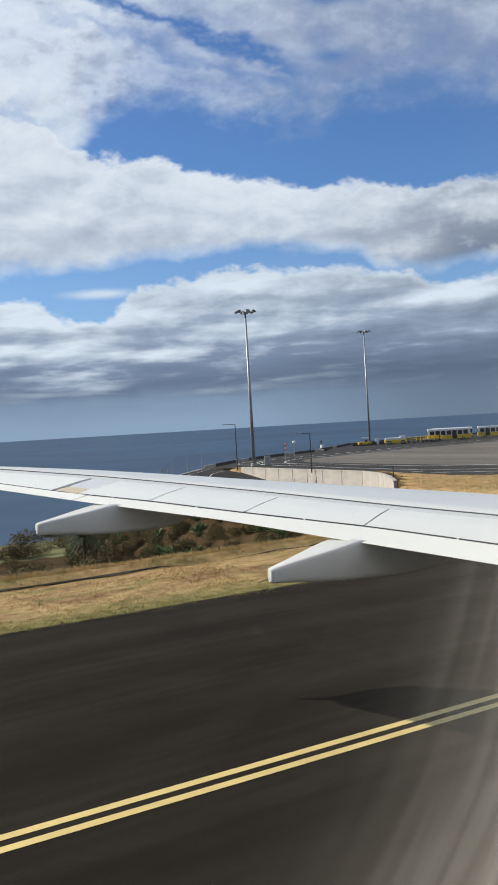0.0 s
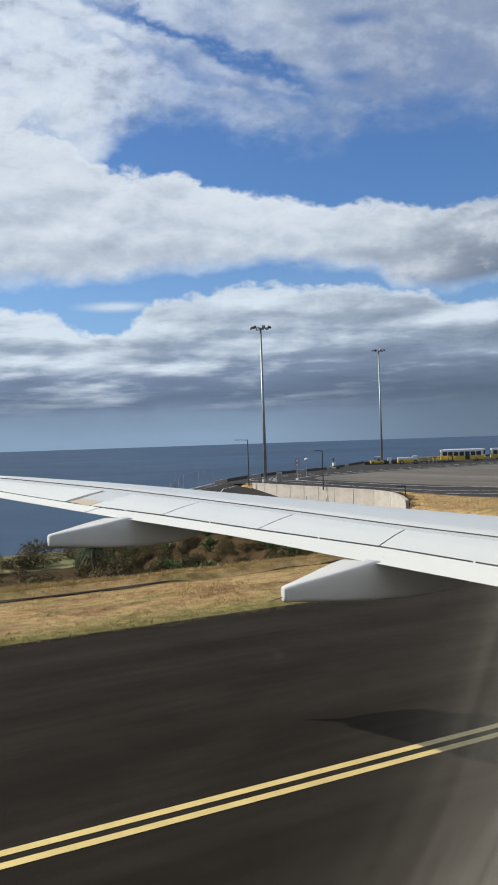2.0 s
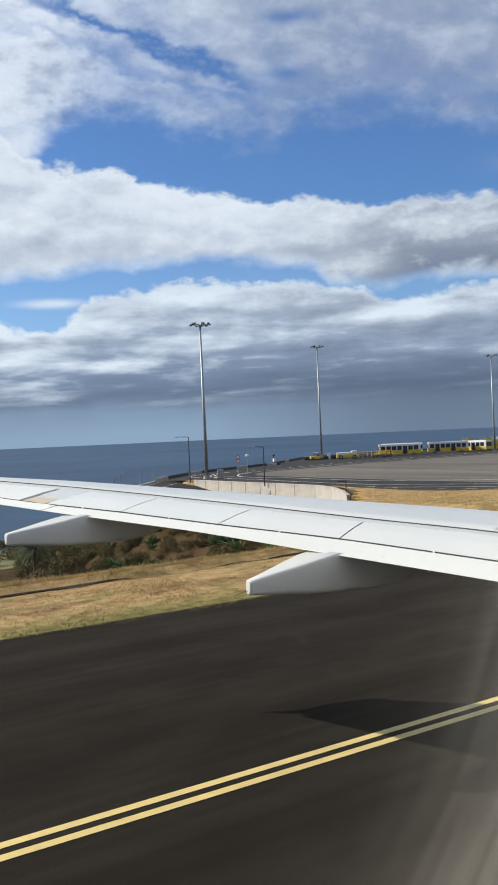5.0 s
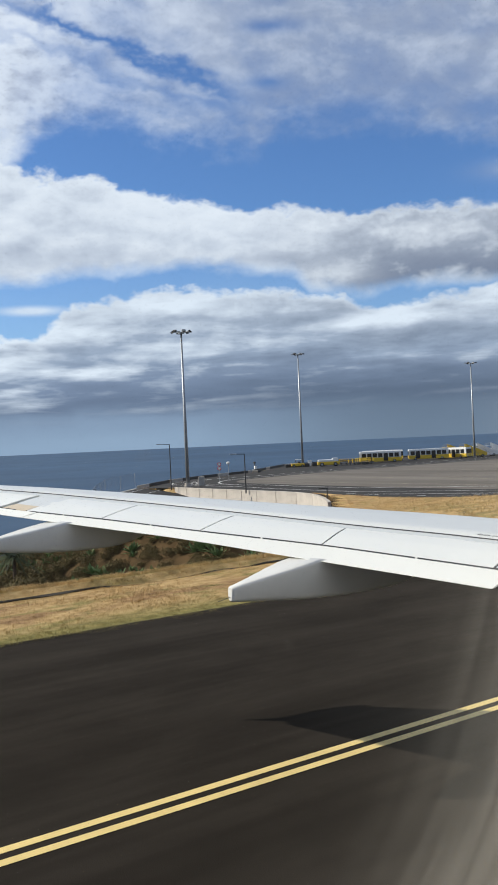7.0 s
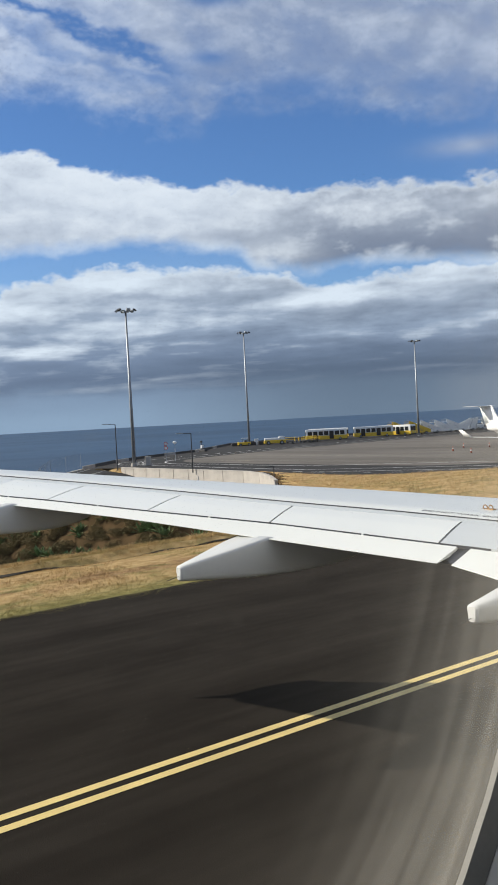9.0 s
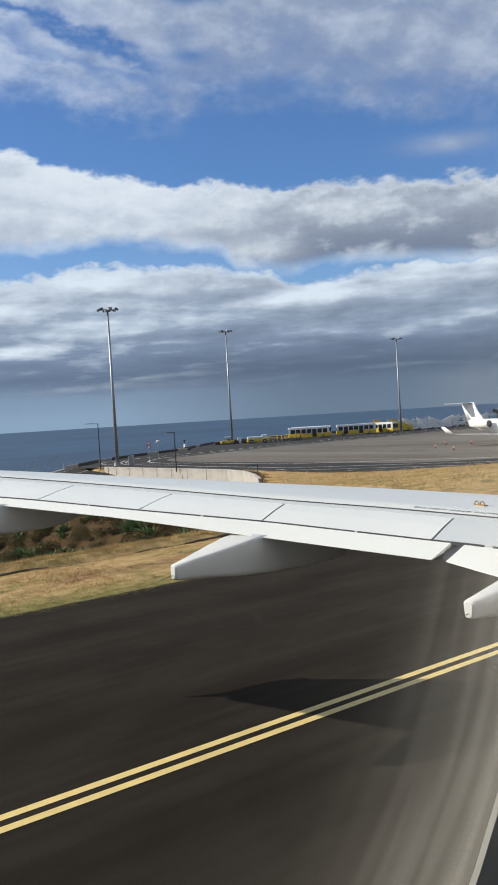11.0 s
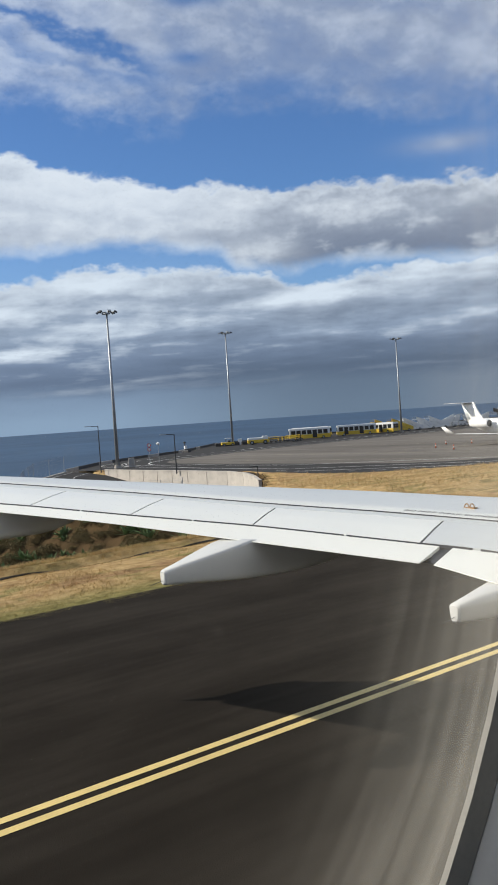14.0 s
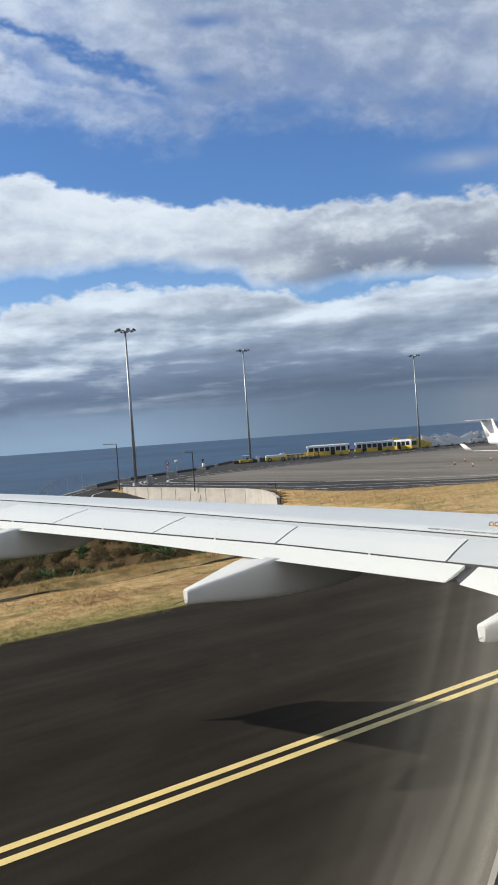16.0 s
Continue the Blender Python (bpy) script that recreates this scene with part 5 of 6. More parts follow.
# ---- small roadside things ----
def street_lamp(x, y, height, turn, z=None, label="dark grey street lamp with a flat arm"):
    ob = thing("street_lamp", label, "street lamp", pose(x, y, level(x, y) if z is None else z, 0, 0, turn), "street lamps")
    bm = bmesh.new()
    rod(bm, (0, 0, -0.2), (0, 0, height), 0.09, 0.06, 8)
    part("pole", bm, DARK, ob)
    bm = bmesh.new()
    rod(bm, (0, 0, height - 0.03), (1.4, 0, height + 0.05), 0.04, seg=6)
    part("arm", bm, DARK, ob)
    bm = bmesh.new()
    box(bm, (1.0, -0.14, height - 0.02), (1.9, 0.14, height + 0.09), 0.03)
    part("lamp_head", bm, STEEL, ob)
    return ob


street_lamp(48.3, 97.0, 4.9, 150)
street_lamp(49.0, 117.0, 6.6, 150)


def round_sign(x, y):
    ob = thing("road_sign", "pair of round red-rimmed white road signs on a post", "road sign", pose(x, y, level(x, y), 0, 0, -120))
    bm = bmesh.new()
    rod(bm, (0, 0, -0.1), (0, 0, 3.3), 0.04, seg=8)
    part("post", bm, STEEL, ob)
    for z in (2.95, 2.3):
        bm = bmesh.new()
        rod(bm, (0.04, 0, z), (0.06, 0, z), 0.31, seg=20)
        p = part("sign_plate", bm, RED, ob, "red rim")
        bm = bmesh.new()
        rod(bm, (0.055, 0, z), (0.068, 0, z), 0.22, seg=20)
        part("sign_face", bm, WHITE, p, "white face")
    return ob


round_sign(62.6, 124.5)


def marker_post(x, y):
    ob = thing("marker_post", "dark steel post with a flat bar at the wall's end", "post", pose(x, y, level(x, y), 0, 0, 150))
    bm = bmesh.new()
    rod(bm, (0, 0, -1.6), (0, 0, 1.15), 0.06, seg=8)
    part("post", bm, DARK, ob)
    bm = bmesh.new()
    box(bm, (-0.1, -0.06, 1.12), (0.9, 0.06, 1.22), 0.02)
    part("bar", bm, DARK, ob)
    return ob


marker_post(43.0, 74.6)


def dome_post(x, y):
    ob = thing("camera_post", "thin steel post carrying a white dome", "camera", pose(x, y, level(x, y)))
    bm = bmesh.new()
    rod(bm, (0, 0, -0.1), (0, 0, 3.0), 0.04, seg=8)
    part("post", bm, STEEL, ob)
    bm = bmesh.new()
    bmesh.ops.create_uvsphere(bm, u_segments=14, v_segments=8, radius=0.32, matrix=Matrix.Translation((0, 0, 3.1)) @ Matrix.Diagonal((1, 1, 0.75, 1)))
    part("dome", bm, WHITE, ob, "white dome", smooth=True)
    return ob


dome_post(64.6, 124.8)


def weather_post(x, y):
    ob = thing("hydrant_marker", "dark equipment post with a white box on kerb", "equipment", pose(x, y, level(x, y)))
    bm = bmesh.new()
    rod(bm, (0, 0, 0), (0, 0, 2.3), 0.09, seg=8)
    box(bm, (-0.2, -0.2, 1.9), (0.2, 0.2, 2.3), 0.04)
    part("post", bm, DARK, ob)
    bm = bmesh.new()
    box(bm, (-0.28, -0.5, 0.7), (0.28, -0.05, 1.4), 0.05)
    part("box", bm, WHITE, ob, "white cabinet")
    bm = bmesh.new()
    box(bm, (-0.4, -1.6, 0.0), (0.4, 0.4, 0.45), 0.06)
    part("plinth", bm, DARK, ob)
    return ob


weather_post(93.5, 157.5)
bm = bmesh.new()
box(bm, (-0.8, -0.4, 0), (0.8, 0.4, 0.75), 0.08)
block = tagged(part("concrete_block", bm, DARK, at=on_level(117.0, 176.0, -35)), "dark concrete ballast block by the mast", "block", "ballast blocks")
for i in range(4):
    copy_thing(block, on_level(119.4 + 2.3 * i, 175.6 - 0.5 * i, -35 + 8 * i))
bm = bmesh.new()
box(bm, (-0.45, -0.35, 0), (0.45, 0.35, 1.5), 0.05)
tagged(part("electrical_cabinet", bm, WHITE, at=on_level(124.5, 177.0, -30)), "white electrical cabinet beside the mast", "cabinet")
bm = bmesh.new()
box(bm, (-0.45, -0.35, 0), (0.45, 0.35, 1.4), 0.05)
tagged(part("electrical_cabinet", bm, WALLC, at=on_level(55.6, 119.0, -30)), "pale electrical cabinet beside the mast", "cabinet")


# ---- terminal block far along the apron ----
def terminal(x, y, turn):
    ob = thing("terminal_building", "white flat-roofed terminal block with rooftop railings", "building", pose(x, y, level(x, y) - 0.2, 0, 0, turn))
    bm = bmesh.new()
    box(bm, (-14, -9, 0), (26, 9, 10.5), 0.05)
    part("wall", bm, RENDERED, ob, "white rendered wall")
    bm = bmesh.new()
    box(bm, (-8, -6, 10.5), (4, 6, 13.4), 0.05)
    part("roof_block", bm, RENDERED, ob, "white plant room")
    bm = bmesh.new()
    box(bm, (-8, -9.15, 2.2), (6, -9.0, 4.0), 0.02)
    part("red_band", bm, RED_PAINT, ob, "faded red panel band")
    for i in range(5):
        bm = bmesh.new()
        box(bm, (-3 + 5.5 * i, -9.08, 5.6), (0.5 + 5.5 * i, -8.9, 6.8), 0.02)
        part("window", bm, GLASS, ob)
    bm = bmesh.new()
    for i in range(15):
        rod(bm, (-13.6 + 2.8 * i, -8.7, 10.4), (-13.6 + 2.8 * i, -8.7, 12.0), 0.05, seg=6)
    for z in (11.2, 12.0):
        rod(bm, (-13.6, -8.7, z), (25.6, -8.7, z), 0.05, seg=6)
    part("railing", bm, STEEL, ob)
    for i in range(2):
        bm = bmesh.new()
        bmesh.ops.create_uvsphere(bm, u_segments=12, v_segments=8, radius=0.8, matrix=Matrix.Translation((2.5, -3, 14.2 + 1.5 * i)))
        part("radome", bm, WHITE, ob, "white radome ball", smooth=True)
    return ob


terminal(300, 190, -90)


# ---- taxiway fittings and stand markings ahead ----
PATCH = surface("fresh_asphalt_patch", (0.0085, 0.0078, 0.0068), 0.93, 0.0, 0.3, 1.5, 70, 0.3, spec=0.05)
PLATE = surface("weathered_plate", (0.085, 0.075, 0.060), 0.8, 0.0, 0.3, 4, 50, 0.2)
LENS = surface("blue_lamp_glass", (0.012, 0.014, 0.05), 0.12)


def edge_light(x, y):
    ob = thing("taxiway_light", "yellow taxiway edge light with a dark blue lens", "light fitting", pose(x, y, 0.0) @ Matrix.Diagonal((0.64, 0.64, 0.80, 1)), "taxiway lights")
    bm = bmesh.new()
    box(bm, (-0.42, -0.36, -0.02), (0.42, 0.36, 0.012), 0.004)
    part("plate", bm, PLATE, ob, "weathered concrete plate")
    for lo, hi in (((-0.44, -0.38, 0.002), (0.44, -0.355, 0.016)), ((-0.44, 0.355, 0.002), (0.44, 0.38, 0.016)), ((-0.44, -0.355, 0.002), (-0.415, 0.355, 0.016)), ((0.415, -0.355, 0.002), (0.44, 0.355, 0.016))):
        bm = bmesh.new()
        box(bm, lo, hi, 0.003)
        part("rim", bm, WALLC, ob)
    for i, w in enumerate((0.10, 0.06, 0.11, 0.05, 0.09)):
        bm = bmesh.new()
        box(bm, (-0.30 + 0.125 * i, 0.14, 0.010), (-0.30 + 0.125 * i + w, 0.25, 0.0145))
        part("painted_bar", bm, WHITE_PAINT, ob)
    bm = bmesh.new()
    rod(bm, (0, 0, 0.005), (0, 0, 0.022), 0.085, 0.08, 14)
    rod(bm, (0, 0, 0.02), (0, 0, 0.17), 0.028, 0.028, 12)
    part("stem", bm, YELLOW, ob, "yellow stem with a round foot")
    bm = bmesh.new()
    rod(bm, (0, 0, 0.16), (0, 0, 0.22), 0.055, 0.075, 14)
    part("lamp_body", bm, YELLOW, ob, "yellow lamp cup")
    bm = bmesh.new()
    bmesh.ops.create_uvsphere(bm, u_segments=14, v_segments=9, radius=0.066, matrix=Matrix.Translation((0, 0, 0.235)))
    part("lens", bm, LENS, ob, "dark blue glass dome", smooth=True)
    return ob


for x in (-59.4, -4.4, 50.6):
    edge_light(x + 0.06, 10.14)
    r = random.Random(int(x))
    bm = bmesh.new()
    ring = [(x + 0.1 + 1.35 * math.cos(a) * r.uniform(0.88, 1.08), 10.02 + 0.42 * math.sin(a) * r.uniform(0.85, 1.12)) for a in (2 * math.pi * i / 28 for i in range(28))]
    top_ = [bm.verts.new((px, max(9.66, py), 0.004)) for px, py in ring]
    bm.faces.new(top_)
    tagged(part("asphalt_patch", bm, PATCH), "darker asphalt patch round a taxiway light", "road patch", "asphalt patches", "structure")
OLD_WHITE = surface("worn_white_paint", (0.34, 0.32, 0.29), 0.8, 0.0, 0.25, 1.2, 12)


def painted_words(words, size, mat, x, y, turn, label):
    ob = lettering(words, size, mat, pose(x, y, level(x, y) + 0.064, 0, 0, turn), None, "")
    ob.name = "stand_lettering"
    return tagged(ob, label, "road marking", "apron markings", "structure")


painted_words("A17", 3.2, OLD_WHITE, 62, 24.5, 90, "worn white stand lettering on concrete")
painted_words("A16", 3.2, OLD_WHITE, 84, 24.5, 90, "worn white stand lettering on concrete")
marking([(52, 25), (60, 21.5), (70, 20.2), (110, 20.0)], 0.3, YELLOW_PAINT, "solid yellow lead line on concrete")
for i in range(4):
    marking([(66 + 5 * i, 28 - 0.4 * i), (69 + 5 * i, 27.6 - 0.4 * i)], 0.3, YELLOW_PAINT, "yellow dash of a stand lead-in", 0.064, "dash")

# ---- seaward slope: pines, house, shrubs ----
rnd = random.Random(7)


def norfolk_pine(x, y, height, label, seed):
    """A tiered araucaria: straight trunk, whorls of drooping boughs set with needle sprays."""
    r = random.Random(seed)
    z = land(x, y)
    ob = thing("pine_tree", label, "pine tree", pose(x, y, z), "araucaria pines")
    bm = bmesh.new()
    rod(bm, (0, 0, -0.4), (0, 0, height), 0.16, 0.02, 8)
    part("trunk", bm, BARK, ob)
    verts, faces = [], []
    tiers = int(height / 0.27)
    for i in range(tiers):
        u = (i + 0.3) / tiers
        h = height * (0.10 + 0.9 * u)
        reach = height * 0.19 * (1 - u) ** 0.75 * r.uniform(0.85, 1.12) + 0.12
        n = 9
        for j in range(n):
            a = 2 * math.pi * (j + r.random() * 0.7) / n + i
            d = Vector((math.cos(a), math.sin(a), 0))
            side = Vector((-d.y, d.x, 0))
            rr = reach * r.uniform(0.7, 1.1)
            for q in range(7):
                s = (q + 0.5) / 7
                c = d * rr * s + Vector((0, 0, h - 0.12 * rr * s + 0.25 * rr * s * s))
                for sg in (-1, 1):
                    tip = c + side * sg * rr * 0.34 * (1.15 - s) + d * rr * 0.12 + Vector((0, 0, r.uniform(-0.02, 0.12)))
                    k0 = len(verts)
                    verts += [c - d * 0.05, c + d * 0.08 + Vector((0, 0, 0.17)), tip, c + Vector((0, 0, -0.12))]
                    faces += [(k0, k0 + 1, k0 + 2), (k0, k0 + 2, k0 + 3)]
    crown = new("crown", data_mesh("crown", verts, faces, PINE))
    crown.parent = ob
    return ob


for x, y, h, label, seed in ((-61.5, 60.0, 8.2, "dark green tiered araucaria pine beside a house", 1), (-57.5, 59.5, 8.6, "tall dark green araucaria pine beside a house", 2), (-54.8, 58.5, 8.0, "dark green araucaria pine beside a white wall", 3),
                             (-66.0, 57.0, 5.0, "small dark green araucaria pine on the slope", 4), (-21.0, 110.0, 15.0, "tall slender araucaria pine above the sea", 5), (-16.5, 112.0, 13.5, "slender araucaria pine above the sea", 6)):
    norfolk_pine(x, y, h, label, seed)


def flat_house():
    z = -4.0
    ob = thing("house", "flat-roofed white house with a grey-green roof terrace", "house", pose(-40.5, 54.0, -9.4))
    W, D, H = 9.5, 8.2, 9.4 + z
    bm = bmesh.new()
    box(bm, (-W, -D, -8), (W, D, H))
    part("wall", bm, RENDERED, ob, "white rendered wall")
    bm = bmesh.new()
    box(bm, (-W + 0.3, -D + 0.3, H), (W - 0.3, D - 0.3, H + 0.06))
    part("roof", bm, ROOF, ob, "grey-green roof membrane")
    for lo, hi in (((-W, -D, H), (-W + 0.3, D, H + 0.9)), ((W - 0.3, -D, H), (W, D, H + 0.5)), ((-W, D - 0.3, H), (W, D, H + 0.9))):
        bm = bmesh.new()
        box(bm, lo, hi, 0.03)
        part("roof_parapet", bm, RENDERED if lo[0] == -W and hi[0] < 0 else ROOF, ob)
    return ob


flat_house()


def roof_unit(m, wide, tall, label):
    """A boxy rooftop machine standing on short steel legs."""
    ob = thing("roof_unit", label, "roof equipment", m, "roof machines")
    bm = bmesh.new()
    box(bm, (-wide, -0.9, 0.5), (wide, 0.9, 0.5 + tall), 0.04)
    part("casing", bm, RENDERED, ob, "cream sheet casing")
    for sx in (-1, 1):
        for sy in (-1, 1):
            bm = bmesh.new()
            rod(bm, (sx * (wide - 0.15), sy * 0.75, 0), (sx * (wide - 0.15), sy * 0.75, 0.52), 0.05, seg=6)
            part("leg", bm, DARK, ob)
    bm = bmesh.new()
    for i in range(5):
        box(bm, (wide - 0.01, -0.7, 0.75 + i * tall * 0.14), (wide + 0.02, 0.7, 0.80 + i * tall * 0.14))
    part("louvre", bm, DARK, ob)
    return ob


roof_unit(pose(-40.6, 54.2, -3.94, 0, 0, 12), 1.25, 1.9, "cream boxy roof machine on short legs")
roof_unit(pose(-38.0, 55.4, -3.94, 0, 0, 12), 0.9, 1.2, "low cream roof machine with dark louvres")
street_lamp(-71.0, 62.0, 8.3, 200, land(-71.0, 62.0), "grey street lamp beside the road below")


def palm_tree(x, y, height, seed):
    r = random.Random(seed)
    ob = thing("palm_tree", "squat palm with drooping dark green fronds", "palm", pose(x, y, land(x, y)), "palms on the slope")
    bm = bmesh.new()
    for i in range(6):
        rod(bm, (0, 0, height * i / 6 - 0.1), (0, 0, height * (i + 1) / 6), 0.26 - 0.015 * i, 0.20 - 0.012 * i, 8)
    part("trunk", bm, BARK, ob)
    verts, faces = [], []
    for i in range(34):
        a = 2.4 * i + r.uniform(-0.2, 0.2)
        lift, reach = r.uniform(-0.2, 1.1), r.uniform(2.2, 3.0)
        d, side = Vector((math.cos(a), math.sin(a), 0)), Vector((-math.sin(a), math.cos(a), 0))
        last = Vector((0, 0, height))
        for q in range(8):
            u = (q + 1) / 8
            c = Vector((0, 0, height)) + d * reach * u * math.cos(lift * 0.6) + Vector((0, 0, reach * (math.sin(lift) * u - 0.55 * u * u)))
            w = 0.42 * (1.1 - u)
            for sg in (-1, 1):
                k0 = len(verts)
                verts += [last, c, c + side * sg * w + d * 0.12 - Vector((0, 0, 0.16))]
                faces.append((k0, k0 + 1, k0 + 2))
            last = c
    crown = new("crown", data_mesh("crown", verts, faces, PALM))
    crown.parent = ob
    return ob


palm_tree(18.0, 102.0, 2.6, 3)
palm_tree(15.2, 92.5, 3.2, 8)


def agave_mesh(seed, n=22, size=1.0):
    r = random.Random(seed)
    verts, faces = [], []
    for i in range(n):
        a = i * 2.4 + r.uniform(-0.2, 0.2)
        lift = r.uniform(0.25, 1.25)
        L = size * r.uniform(0.7, 1.1)
        d = Vector((math.cos(a) * math.cos(lift), math.sin(a) * math.cos(lift), math.sin(lift)))
        s = Vector((-math.sin(a), math.cos(a), 0))
        up = d.cross(s) * -1
        k0 = len(verts)
        for u, w in ((0.0, 0.06), (0.45, 0.10), (0.8, 0.06)):
            c = d * L * u + Vector((0, 0, -0.25 * L * u * u * math.cos(lift)))
            verts += [c - s * w * size, c + up * 0.0 + Vector((0, 0, -0.04 * size)), c + s * w * size]
        tip = d * L + Vector((0, 0, -0.25 * L * math.cos(lift)))
        verts.append(tip)
        for q in range(2):
            b = k0 + 3 * q
            faces += [(b, b + 1, b + 4, b + 3), (b + 1, b + 2, b + 5, b + 4)]
        faces += [(k0 + 6, k0 + 7, k0 + 9), (k0 + 7, k0 + 8, k0 + 9)]
    return data_mesh("agave", verts, faces, AGAVE)


def shrub_mesh(seed, size=1.0, n=1100):
    r = random.Random(seed)
    verts, faces = [], []
    lobes = [(Vector((r.uniform(-0.5, 0.5), r.uniform(-0.5, 0.5), r.uniform(0.2, 0.55))) * size, r.uniform(0.3, 0.55) * size) for _ in range(6)]
    for _ in range(n):
        c, rad = r.choice(lobes)
        v = Vector((r.gauss(0, 1), r.gauss(0, 1), r.gauss(0, 1))).normalized()
        p = c + v * rad * r.uniform(0.6, 1.05)
        if p.z < 0:
            p.z = 0.02
        t = Vector((r.gauss(0, 1), r.gauss(0, 1), r.gauss(0, 1))).normalized() * 0.07 * size
        w = v.cross(t).normalized() * 0.035 * size
        k0 = len(verts)
        verts += [p - w, p + w, p + t + v * 0.05]
        faces.append((k0, k0 + 1, k0 + 2))
    return data_mesh("shrub", verts, faces, SHRUB)


agaves = [agave_mesh(s) for s in range(4)]
shrubs = [shrub_mesh(s) for s in range(5)]
def joined(name, placed, mat, label, category):
    """Many copies of small plant meshes as one object."""
    vs, fs, base = [], [], 0
    for me, m in placed:
        co = np.empty(len(me.vertices) * 3)
        me.vertices.foreach_get("co", co)
        a = np.array(m)
        co = co.reshape(-1, 3) @ a[:3, :3].T + a[:3, 3]
        vs.append(co)
        fs += [tuple(v + base for v in p.vertices) for p in me.polygons]
        base += len(co)
    return tagged(new(name, data_mesh(name, np.concatenate(vs).tolist(), fs, mat)), label, category, kind="stuff")


count, low_growth = 0, []
while count < 620:
    x, y = rnd.uniform(8, 40), rnd.uniform(56, 118)
    left = float(np.interp(y, DIP_Y, DIP_LEFT))
    z = land(x, y)
    if not 0.4 < left - x < 12 or beyond(x, y) < 0.8 or z < -10.5:
        continue
    size = rnd.uniform(0.8, 1.7) if count % 3 == 0 else rnd.uniform(0.5, 1.6)
    m = pose(x, y, z - 0.05, 0, 0, rnd.uniform(0, 360)) @ Matrix.Diagonal((size, size, size * 0.8, 1))
    if count % 3 == 0:
        ob = tagged(new("agave_plant", agaves[count % 4]), "green spiky agave plant on the earth slope", "agave", "slope agaves")
        ob.matrix_basis = m
    elif count % 3 == 1 and y < 92 and count < 300:
        ob = tagged(new("shrub", shrubs[count % 5]), "dry olive-brown shrub on the earth slope", "shrub", "slope shrubs")
        ob.matrix_basis = m
    else:
        low_growth.append((shrubs[count % 5], m))
    count += 1
joined("undergrowth", low_growth, SHRUB, "dry olive-brown undergrowth covering the slope", "shrubs")
for i in range(60):
    x, y = rnd.uniform(-22, 14), rnd.uniform(27.2, 34)
    if beyond(x, y) < 0.1:
        continue
    size = rnd.uniform(0.3, 0.8)
    ob = tagged(new("shrub", shrubs[i % 5]), "low green-brown shrub along the verge rim", "shrub", "verge shrubs")
    ob.matrix_basis = pose(x, y, land(x, y) - 0.05, 0, 0, rnd.uniform(0, 360)) @ Matrix.Diagonal((size, size, size * 0.8, 1))
for i in range(70):
    x, y = rnd.uniform(-8, 24), rnd.uniform(84, 126)
    if float(np.interp(y, DIP_Y, DIP_LEFT)) - x < 9:
        continue
    size = rnd.uniform(1.2, 3.0)
    ob = tagged(new("shrub", shrubs[i % 5]), "dense dark green bush below the slope", "bush", "low bushes")
    ob.matrix_basis = pose(x, y, land(x, y) - 0.05, 0, 0, rnd.uniform(0, 360)) @ Matrix.Diagonal((size, size, size * 0.7, 1))


# ---- grass on the verge ----
def grass(name, n, region, height, mat, label, seed, cluster=0.0):
    """Many bent blades; n clumps of several blades each."""
    r = random.Random(seed)
    verts, faces = [], []
    for _ in range(n):
        x = r.uniform(*region[0])
        y = r.uniform(*region[1])
        if cluster and noise.noise((x * 0.45, y * 0.8, seed)) < cluster:
            continue
        if beyond(x, y) > 0.8 or x > road_side(y) - 0.3 or (y < 29 and abs(y - float(np.interp(x, (-60, -8, -2, 4, 10.6, 13), (25.1, 25.1, 25.6, 26.2, 27.5, 28.8)))) < 0.2):
            continue
        z = (land(x, y) if y > 19.4 else 0.0) - 0.02
        tall = height * r.uniform(0.5, 1.3) * (0.8 + 0.5 * noise.noise((x * 0.3, y * 0.3, 9)))
        for b in range(6):
            a = r.uniform(0, 2 * math.pi)
            lean = r.uniform(0.15, 0.75)
            d = Vector((math.cos(a), math.sin(a), 0))
            s = Vector((-d.y, d.x, 0)) * r.uniform(0.0025, 0.006)
            o = Vector((x, y, z)) + d * r.uniform(0, 0.10)
            k0 = len(verts)
            mid = o + d * tall * lean * 0.35 + Vector((0, 0, tall * 0.6))
            verts += [o - s, o + s, mid + s * 0.7, mid - s * 0.7, o + d * tall * lean + Vector((0, 0, tall))]
            faces += [(k0, k0 + 1, k0 + 2, k0 + 3), (k0 + 3, k0 + 2, k0 + 4)]
    ob = new(name, data_mesh(name, verts, faces, mat))
    return tagged(ob, label, "grass", kind="stuff")


grass("dry_grass", 40000, ((-19, 14), (19.5, 28.2)), 0.055, BLADE, "sun-dried golden and russet grass on the verge", 11)
grass("dry_grass", 5000, ((-19, 14), (20.5, 28)), 0.11, BLADE, "tall sun-dried golden grass in patches", 12, 0.12)
grass("green_grass", 6000, ((-19, 16), (19.28, 20.2)), 0.06, BLADE, "green-tinged grass along the asphalt edge", 13)
grass("dry_grass", 9000, ((-19, 14), (26.1, 28.2)), 0.17, BLADE, "tall pale grass along the verge rim", 14)
grass("dry_grass", 16000, ((12, 48), (28, 78)), 0.20, BLADE, "sun-dried golden grass above the underpass", 15)
grass("dry_grass", 4000, ((-19, 16), (19.0, 19.55)), 0.04, BLADE, "dry grass creeping over the asphalt edge", 16, 0.1)

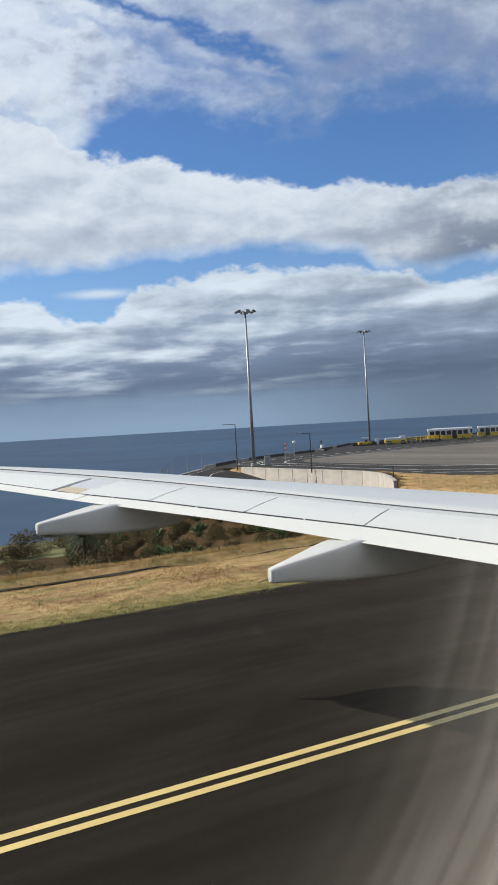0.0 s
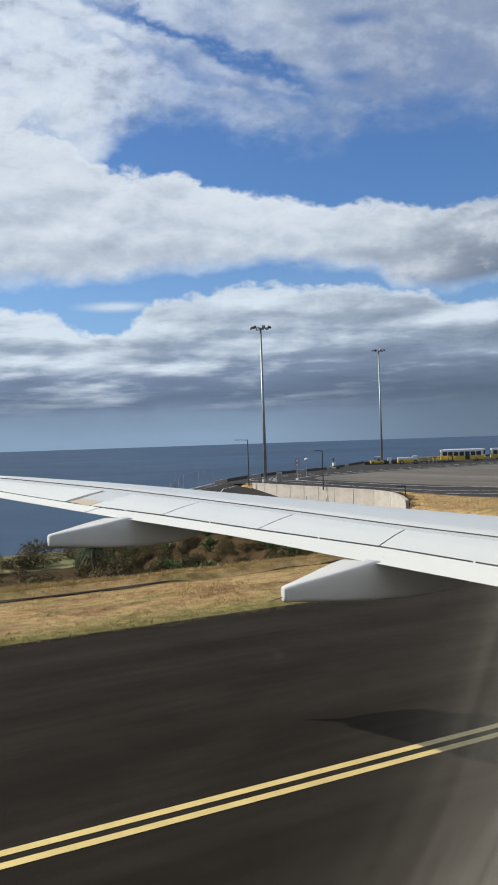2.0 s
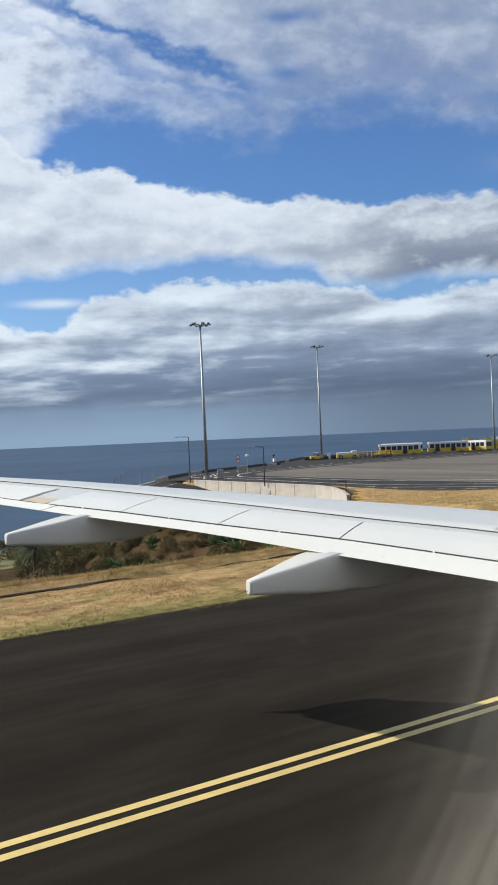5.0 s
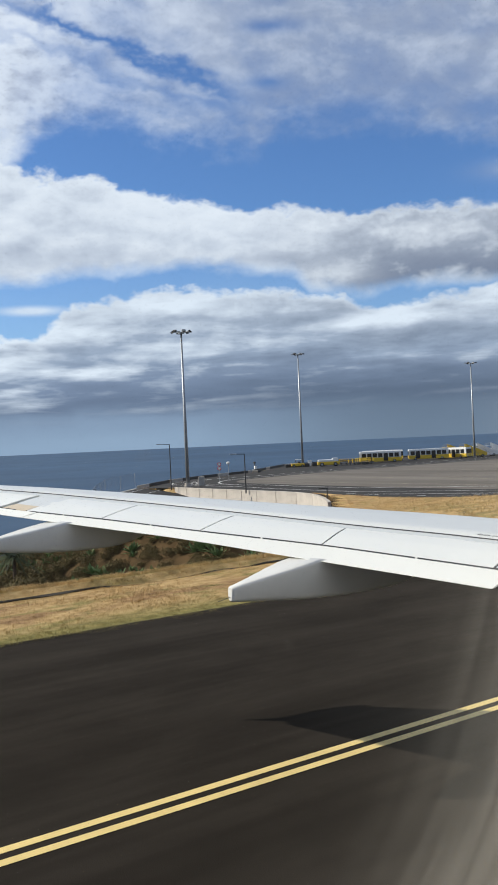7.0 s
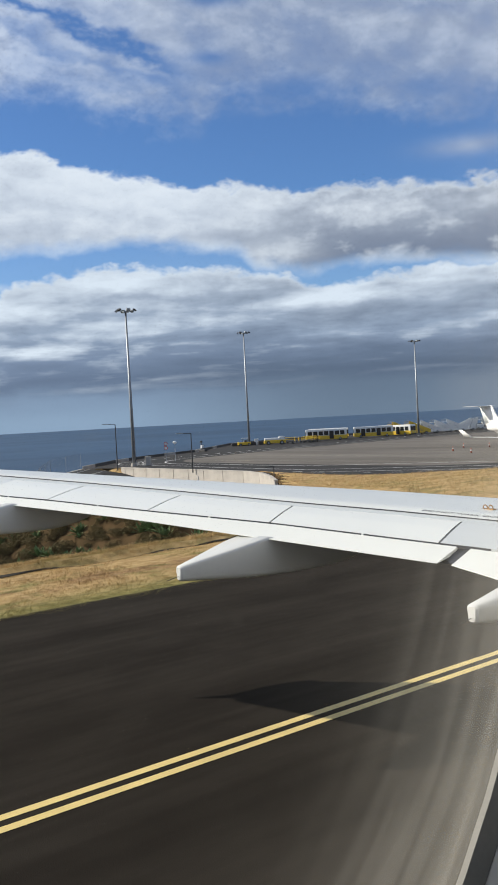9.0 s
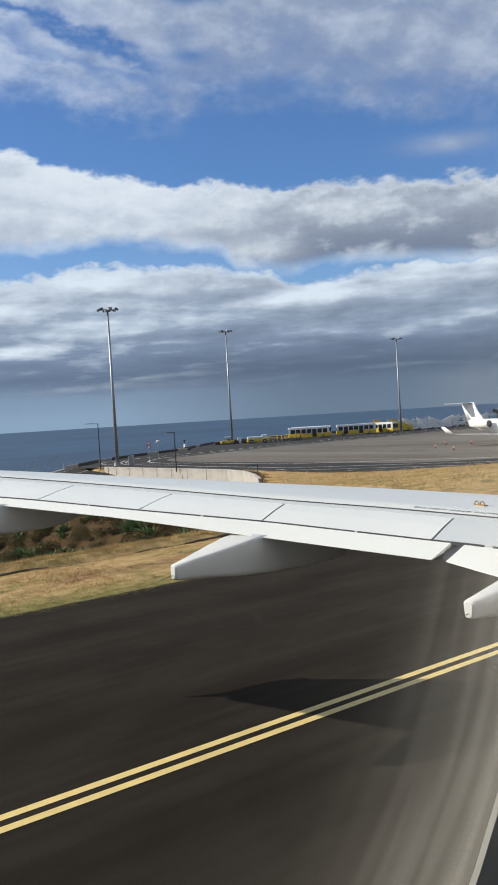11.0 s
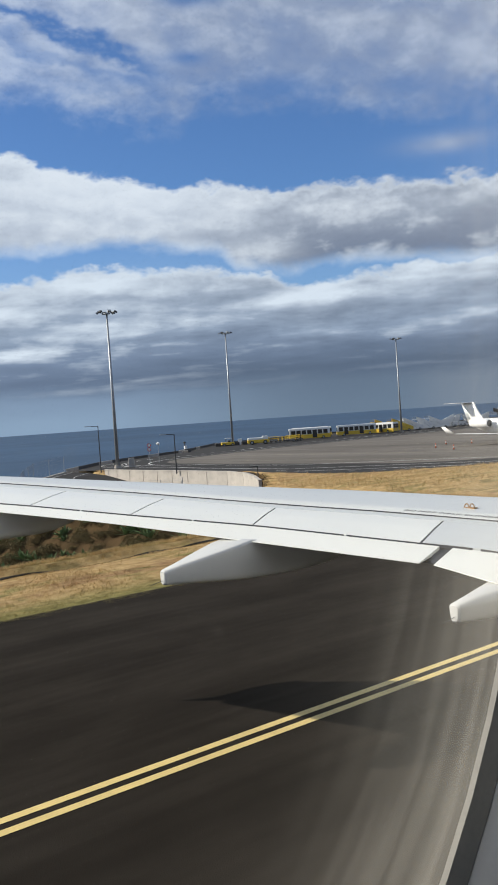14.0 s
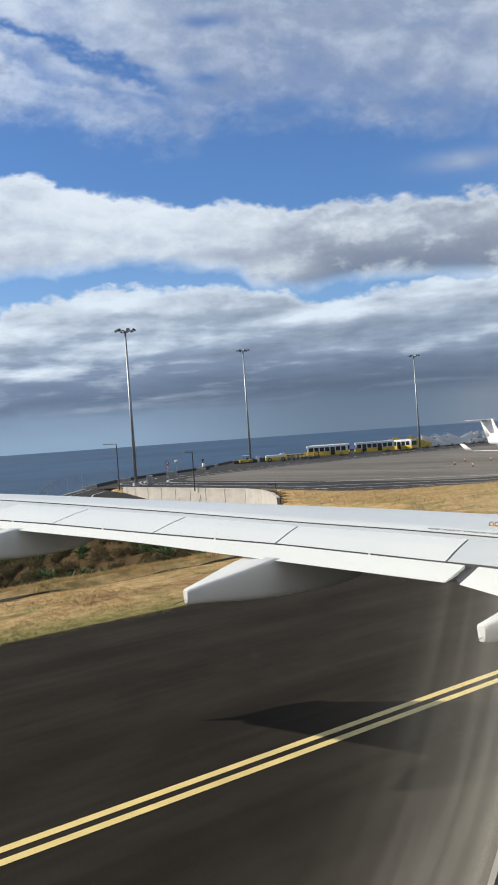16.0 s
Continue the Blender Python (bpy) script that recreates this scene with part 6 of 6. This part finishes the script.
bm = bmesh.new()
rows_ = []
for x in span(-60, 13, 0.5):
    y = float(np.interp(x, (-60, -8, -2, 4, 10.6, 13), (25.1, 25.1, 25.6, 26.2, 27.5, 28.8)))
    w = 0.13 + 0.12 * noise.noise((x * 0.8, 0, 5))
    rows_.append([bm.verts.new((x, y + q * w, land(x, y) + 0.10 - 0.05 * (q == 0))) for q in (-1, 0, 1)])
for p, q in zip(rows_, rows_[1:]):
    for i in (0, 1):
        bm.faces.new((p[i], q[i], q[i + 1], p[i + 1]))
# near-black brown: the shade inside the gutter is put into the colour
DITCH_SHADE = surface("ditch_shade_earth", (0.030, 0.023, 0.015), 0.95, 0.0, 0.4, 1.5, 14, 0.5)
tagged(part("drain", bm, DITCH_SHADE), "narrow drainage gutter along the verge, its shade painted as dark earth", "drain", kind="structure")

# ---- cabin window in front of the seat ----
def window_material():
    """Clear acrylic with faint wiped streaks that catch the sun, and glare haze painted in as film."""
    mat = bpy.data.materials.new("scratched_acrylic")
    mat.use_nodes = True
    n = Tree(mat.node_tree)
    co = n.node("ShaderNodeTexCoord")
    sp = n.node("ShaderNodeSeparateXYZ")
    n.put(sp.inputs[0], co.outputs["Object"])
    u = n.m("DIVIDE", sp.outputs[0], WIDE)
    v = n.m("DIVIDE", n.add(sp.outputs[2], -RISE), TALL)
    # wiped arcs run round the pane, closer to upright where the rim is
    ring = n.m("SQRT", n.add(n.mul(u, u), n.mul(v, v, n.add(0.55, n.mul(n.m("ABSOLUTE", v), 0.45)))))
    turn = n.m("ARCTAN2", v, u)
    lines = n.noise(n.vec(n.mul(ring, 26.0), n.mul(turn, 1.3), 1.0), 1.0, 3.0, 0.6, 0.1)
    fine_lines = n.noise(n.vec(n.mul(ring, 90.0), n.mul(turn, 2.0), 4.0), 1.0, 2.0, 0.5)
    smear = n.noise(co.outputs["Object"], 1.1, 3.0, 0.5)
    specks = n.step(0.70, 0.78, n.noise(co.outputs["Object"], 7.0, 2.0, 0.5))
    # glare haze: film amount raised toward the lower right, besides streaks and specks
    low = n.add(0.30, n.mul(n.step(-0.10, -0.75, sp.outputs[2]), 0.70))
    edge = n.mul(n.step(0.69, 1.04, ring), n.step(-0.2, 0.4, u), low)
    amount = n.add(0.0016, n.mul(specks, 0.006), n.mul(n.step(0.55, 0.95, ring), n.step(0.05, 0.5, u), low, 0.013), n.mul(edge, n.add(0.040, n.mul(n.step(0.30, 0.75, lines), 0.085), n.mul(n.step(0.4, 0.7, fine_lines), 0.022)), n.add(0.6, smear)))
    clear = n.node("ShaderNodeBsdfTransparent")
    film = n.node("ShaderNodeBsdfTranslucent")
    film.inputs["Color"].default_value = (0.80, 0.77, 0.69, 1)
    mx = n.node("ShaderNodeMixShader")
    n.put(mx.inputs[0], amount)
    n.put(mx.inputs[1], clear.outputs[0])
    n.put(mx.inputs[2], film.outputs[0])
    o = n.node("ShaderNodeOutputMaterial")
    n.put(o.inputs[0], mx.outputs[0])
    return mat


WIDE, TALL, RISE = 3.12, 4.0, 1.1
cabin_window = thing("cabin_window", "scratched acrylic cabin window in a pale frame", "window", pose(0.35 + ALONG, 2.2, 4.2), kind="structure")


def oval(a, b, y, n=48, e=2.6):
    pts = []
    for i in range(n):
        t = 2 * math.pi * i / n
        c, s = math.cos(t), math.sin(t)
        pts.append((a * math.copysign(abs(c) ** (2 / e), c), y, b * math.copysign(abs(s) ** (2 / e), s)))
    return pts


def rim(grow, y):
    """The window's outline, squarer and shorter above its middle than below."""
    low = [(x, y, z + RISE) for x, y, z in oval(WIDE + grow, TALL + grow, y, 72, 2.15) if z < -1e-6]
    high = [(x, y, z + RISE) for x, y, z in oval(WIDE + grow, 3.0 + grow, y, 72, 3.0) if z >= -1e-6]
    return high + low


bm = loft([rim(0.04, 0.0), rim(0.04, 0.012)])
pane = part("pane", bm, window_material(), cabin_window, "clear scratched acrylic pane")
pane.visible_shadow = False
FRAME = surface("cabin_plastic", (0.72, 0.70, 0.66), 0.5, 0.0, 0.04, 3, 60)
GASKET = surface("grey_rubber_gasket", (0.20, 0.195, 0.18), 0.7, 0.0, 0.1, 3, 40)
part("gasket", loft([rim(-0.10, -0.004), rim(-0.10, -0.03), rim(0.0, -0.05), rim(0.03, -0.03), rim(0.03, -0.004), rim(-0.10, -0.004)], caps=False), GASKET, cabin_window, "dark rubber gasket", smooth=False)
part("inner_rim", loft([rim(0.0, -0.052), rim(0.05, -0.13), rim(0.08, -0.13), rim(0.08, -0.03), rim(0.03, -0.03), rim(0.0, -0.052)], caps=False), FRAME, cabin_window, "grey retaining ring", smooth=True)
part("window_frame", loft([rim(0.085, -0.10), rim(0.16, -0.22), rim(0.24, -0.25), rim(0.24, -0.15), rim(0.085, -0.10)], caps=False), FRAME, cabin_window, "pale plastic window surround", smooth=True)
part("side_panel", loft([rim(0.29, -0.20), rim(0.29, -0.30), rim(0.62, -0.36), rim(0.62, -0.20), rim(0.29, -0.20)], caps=False), FRAME, cabin_window, "cream cabin side panel", smooth=False)
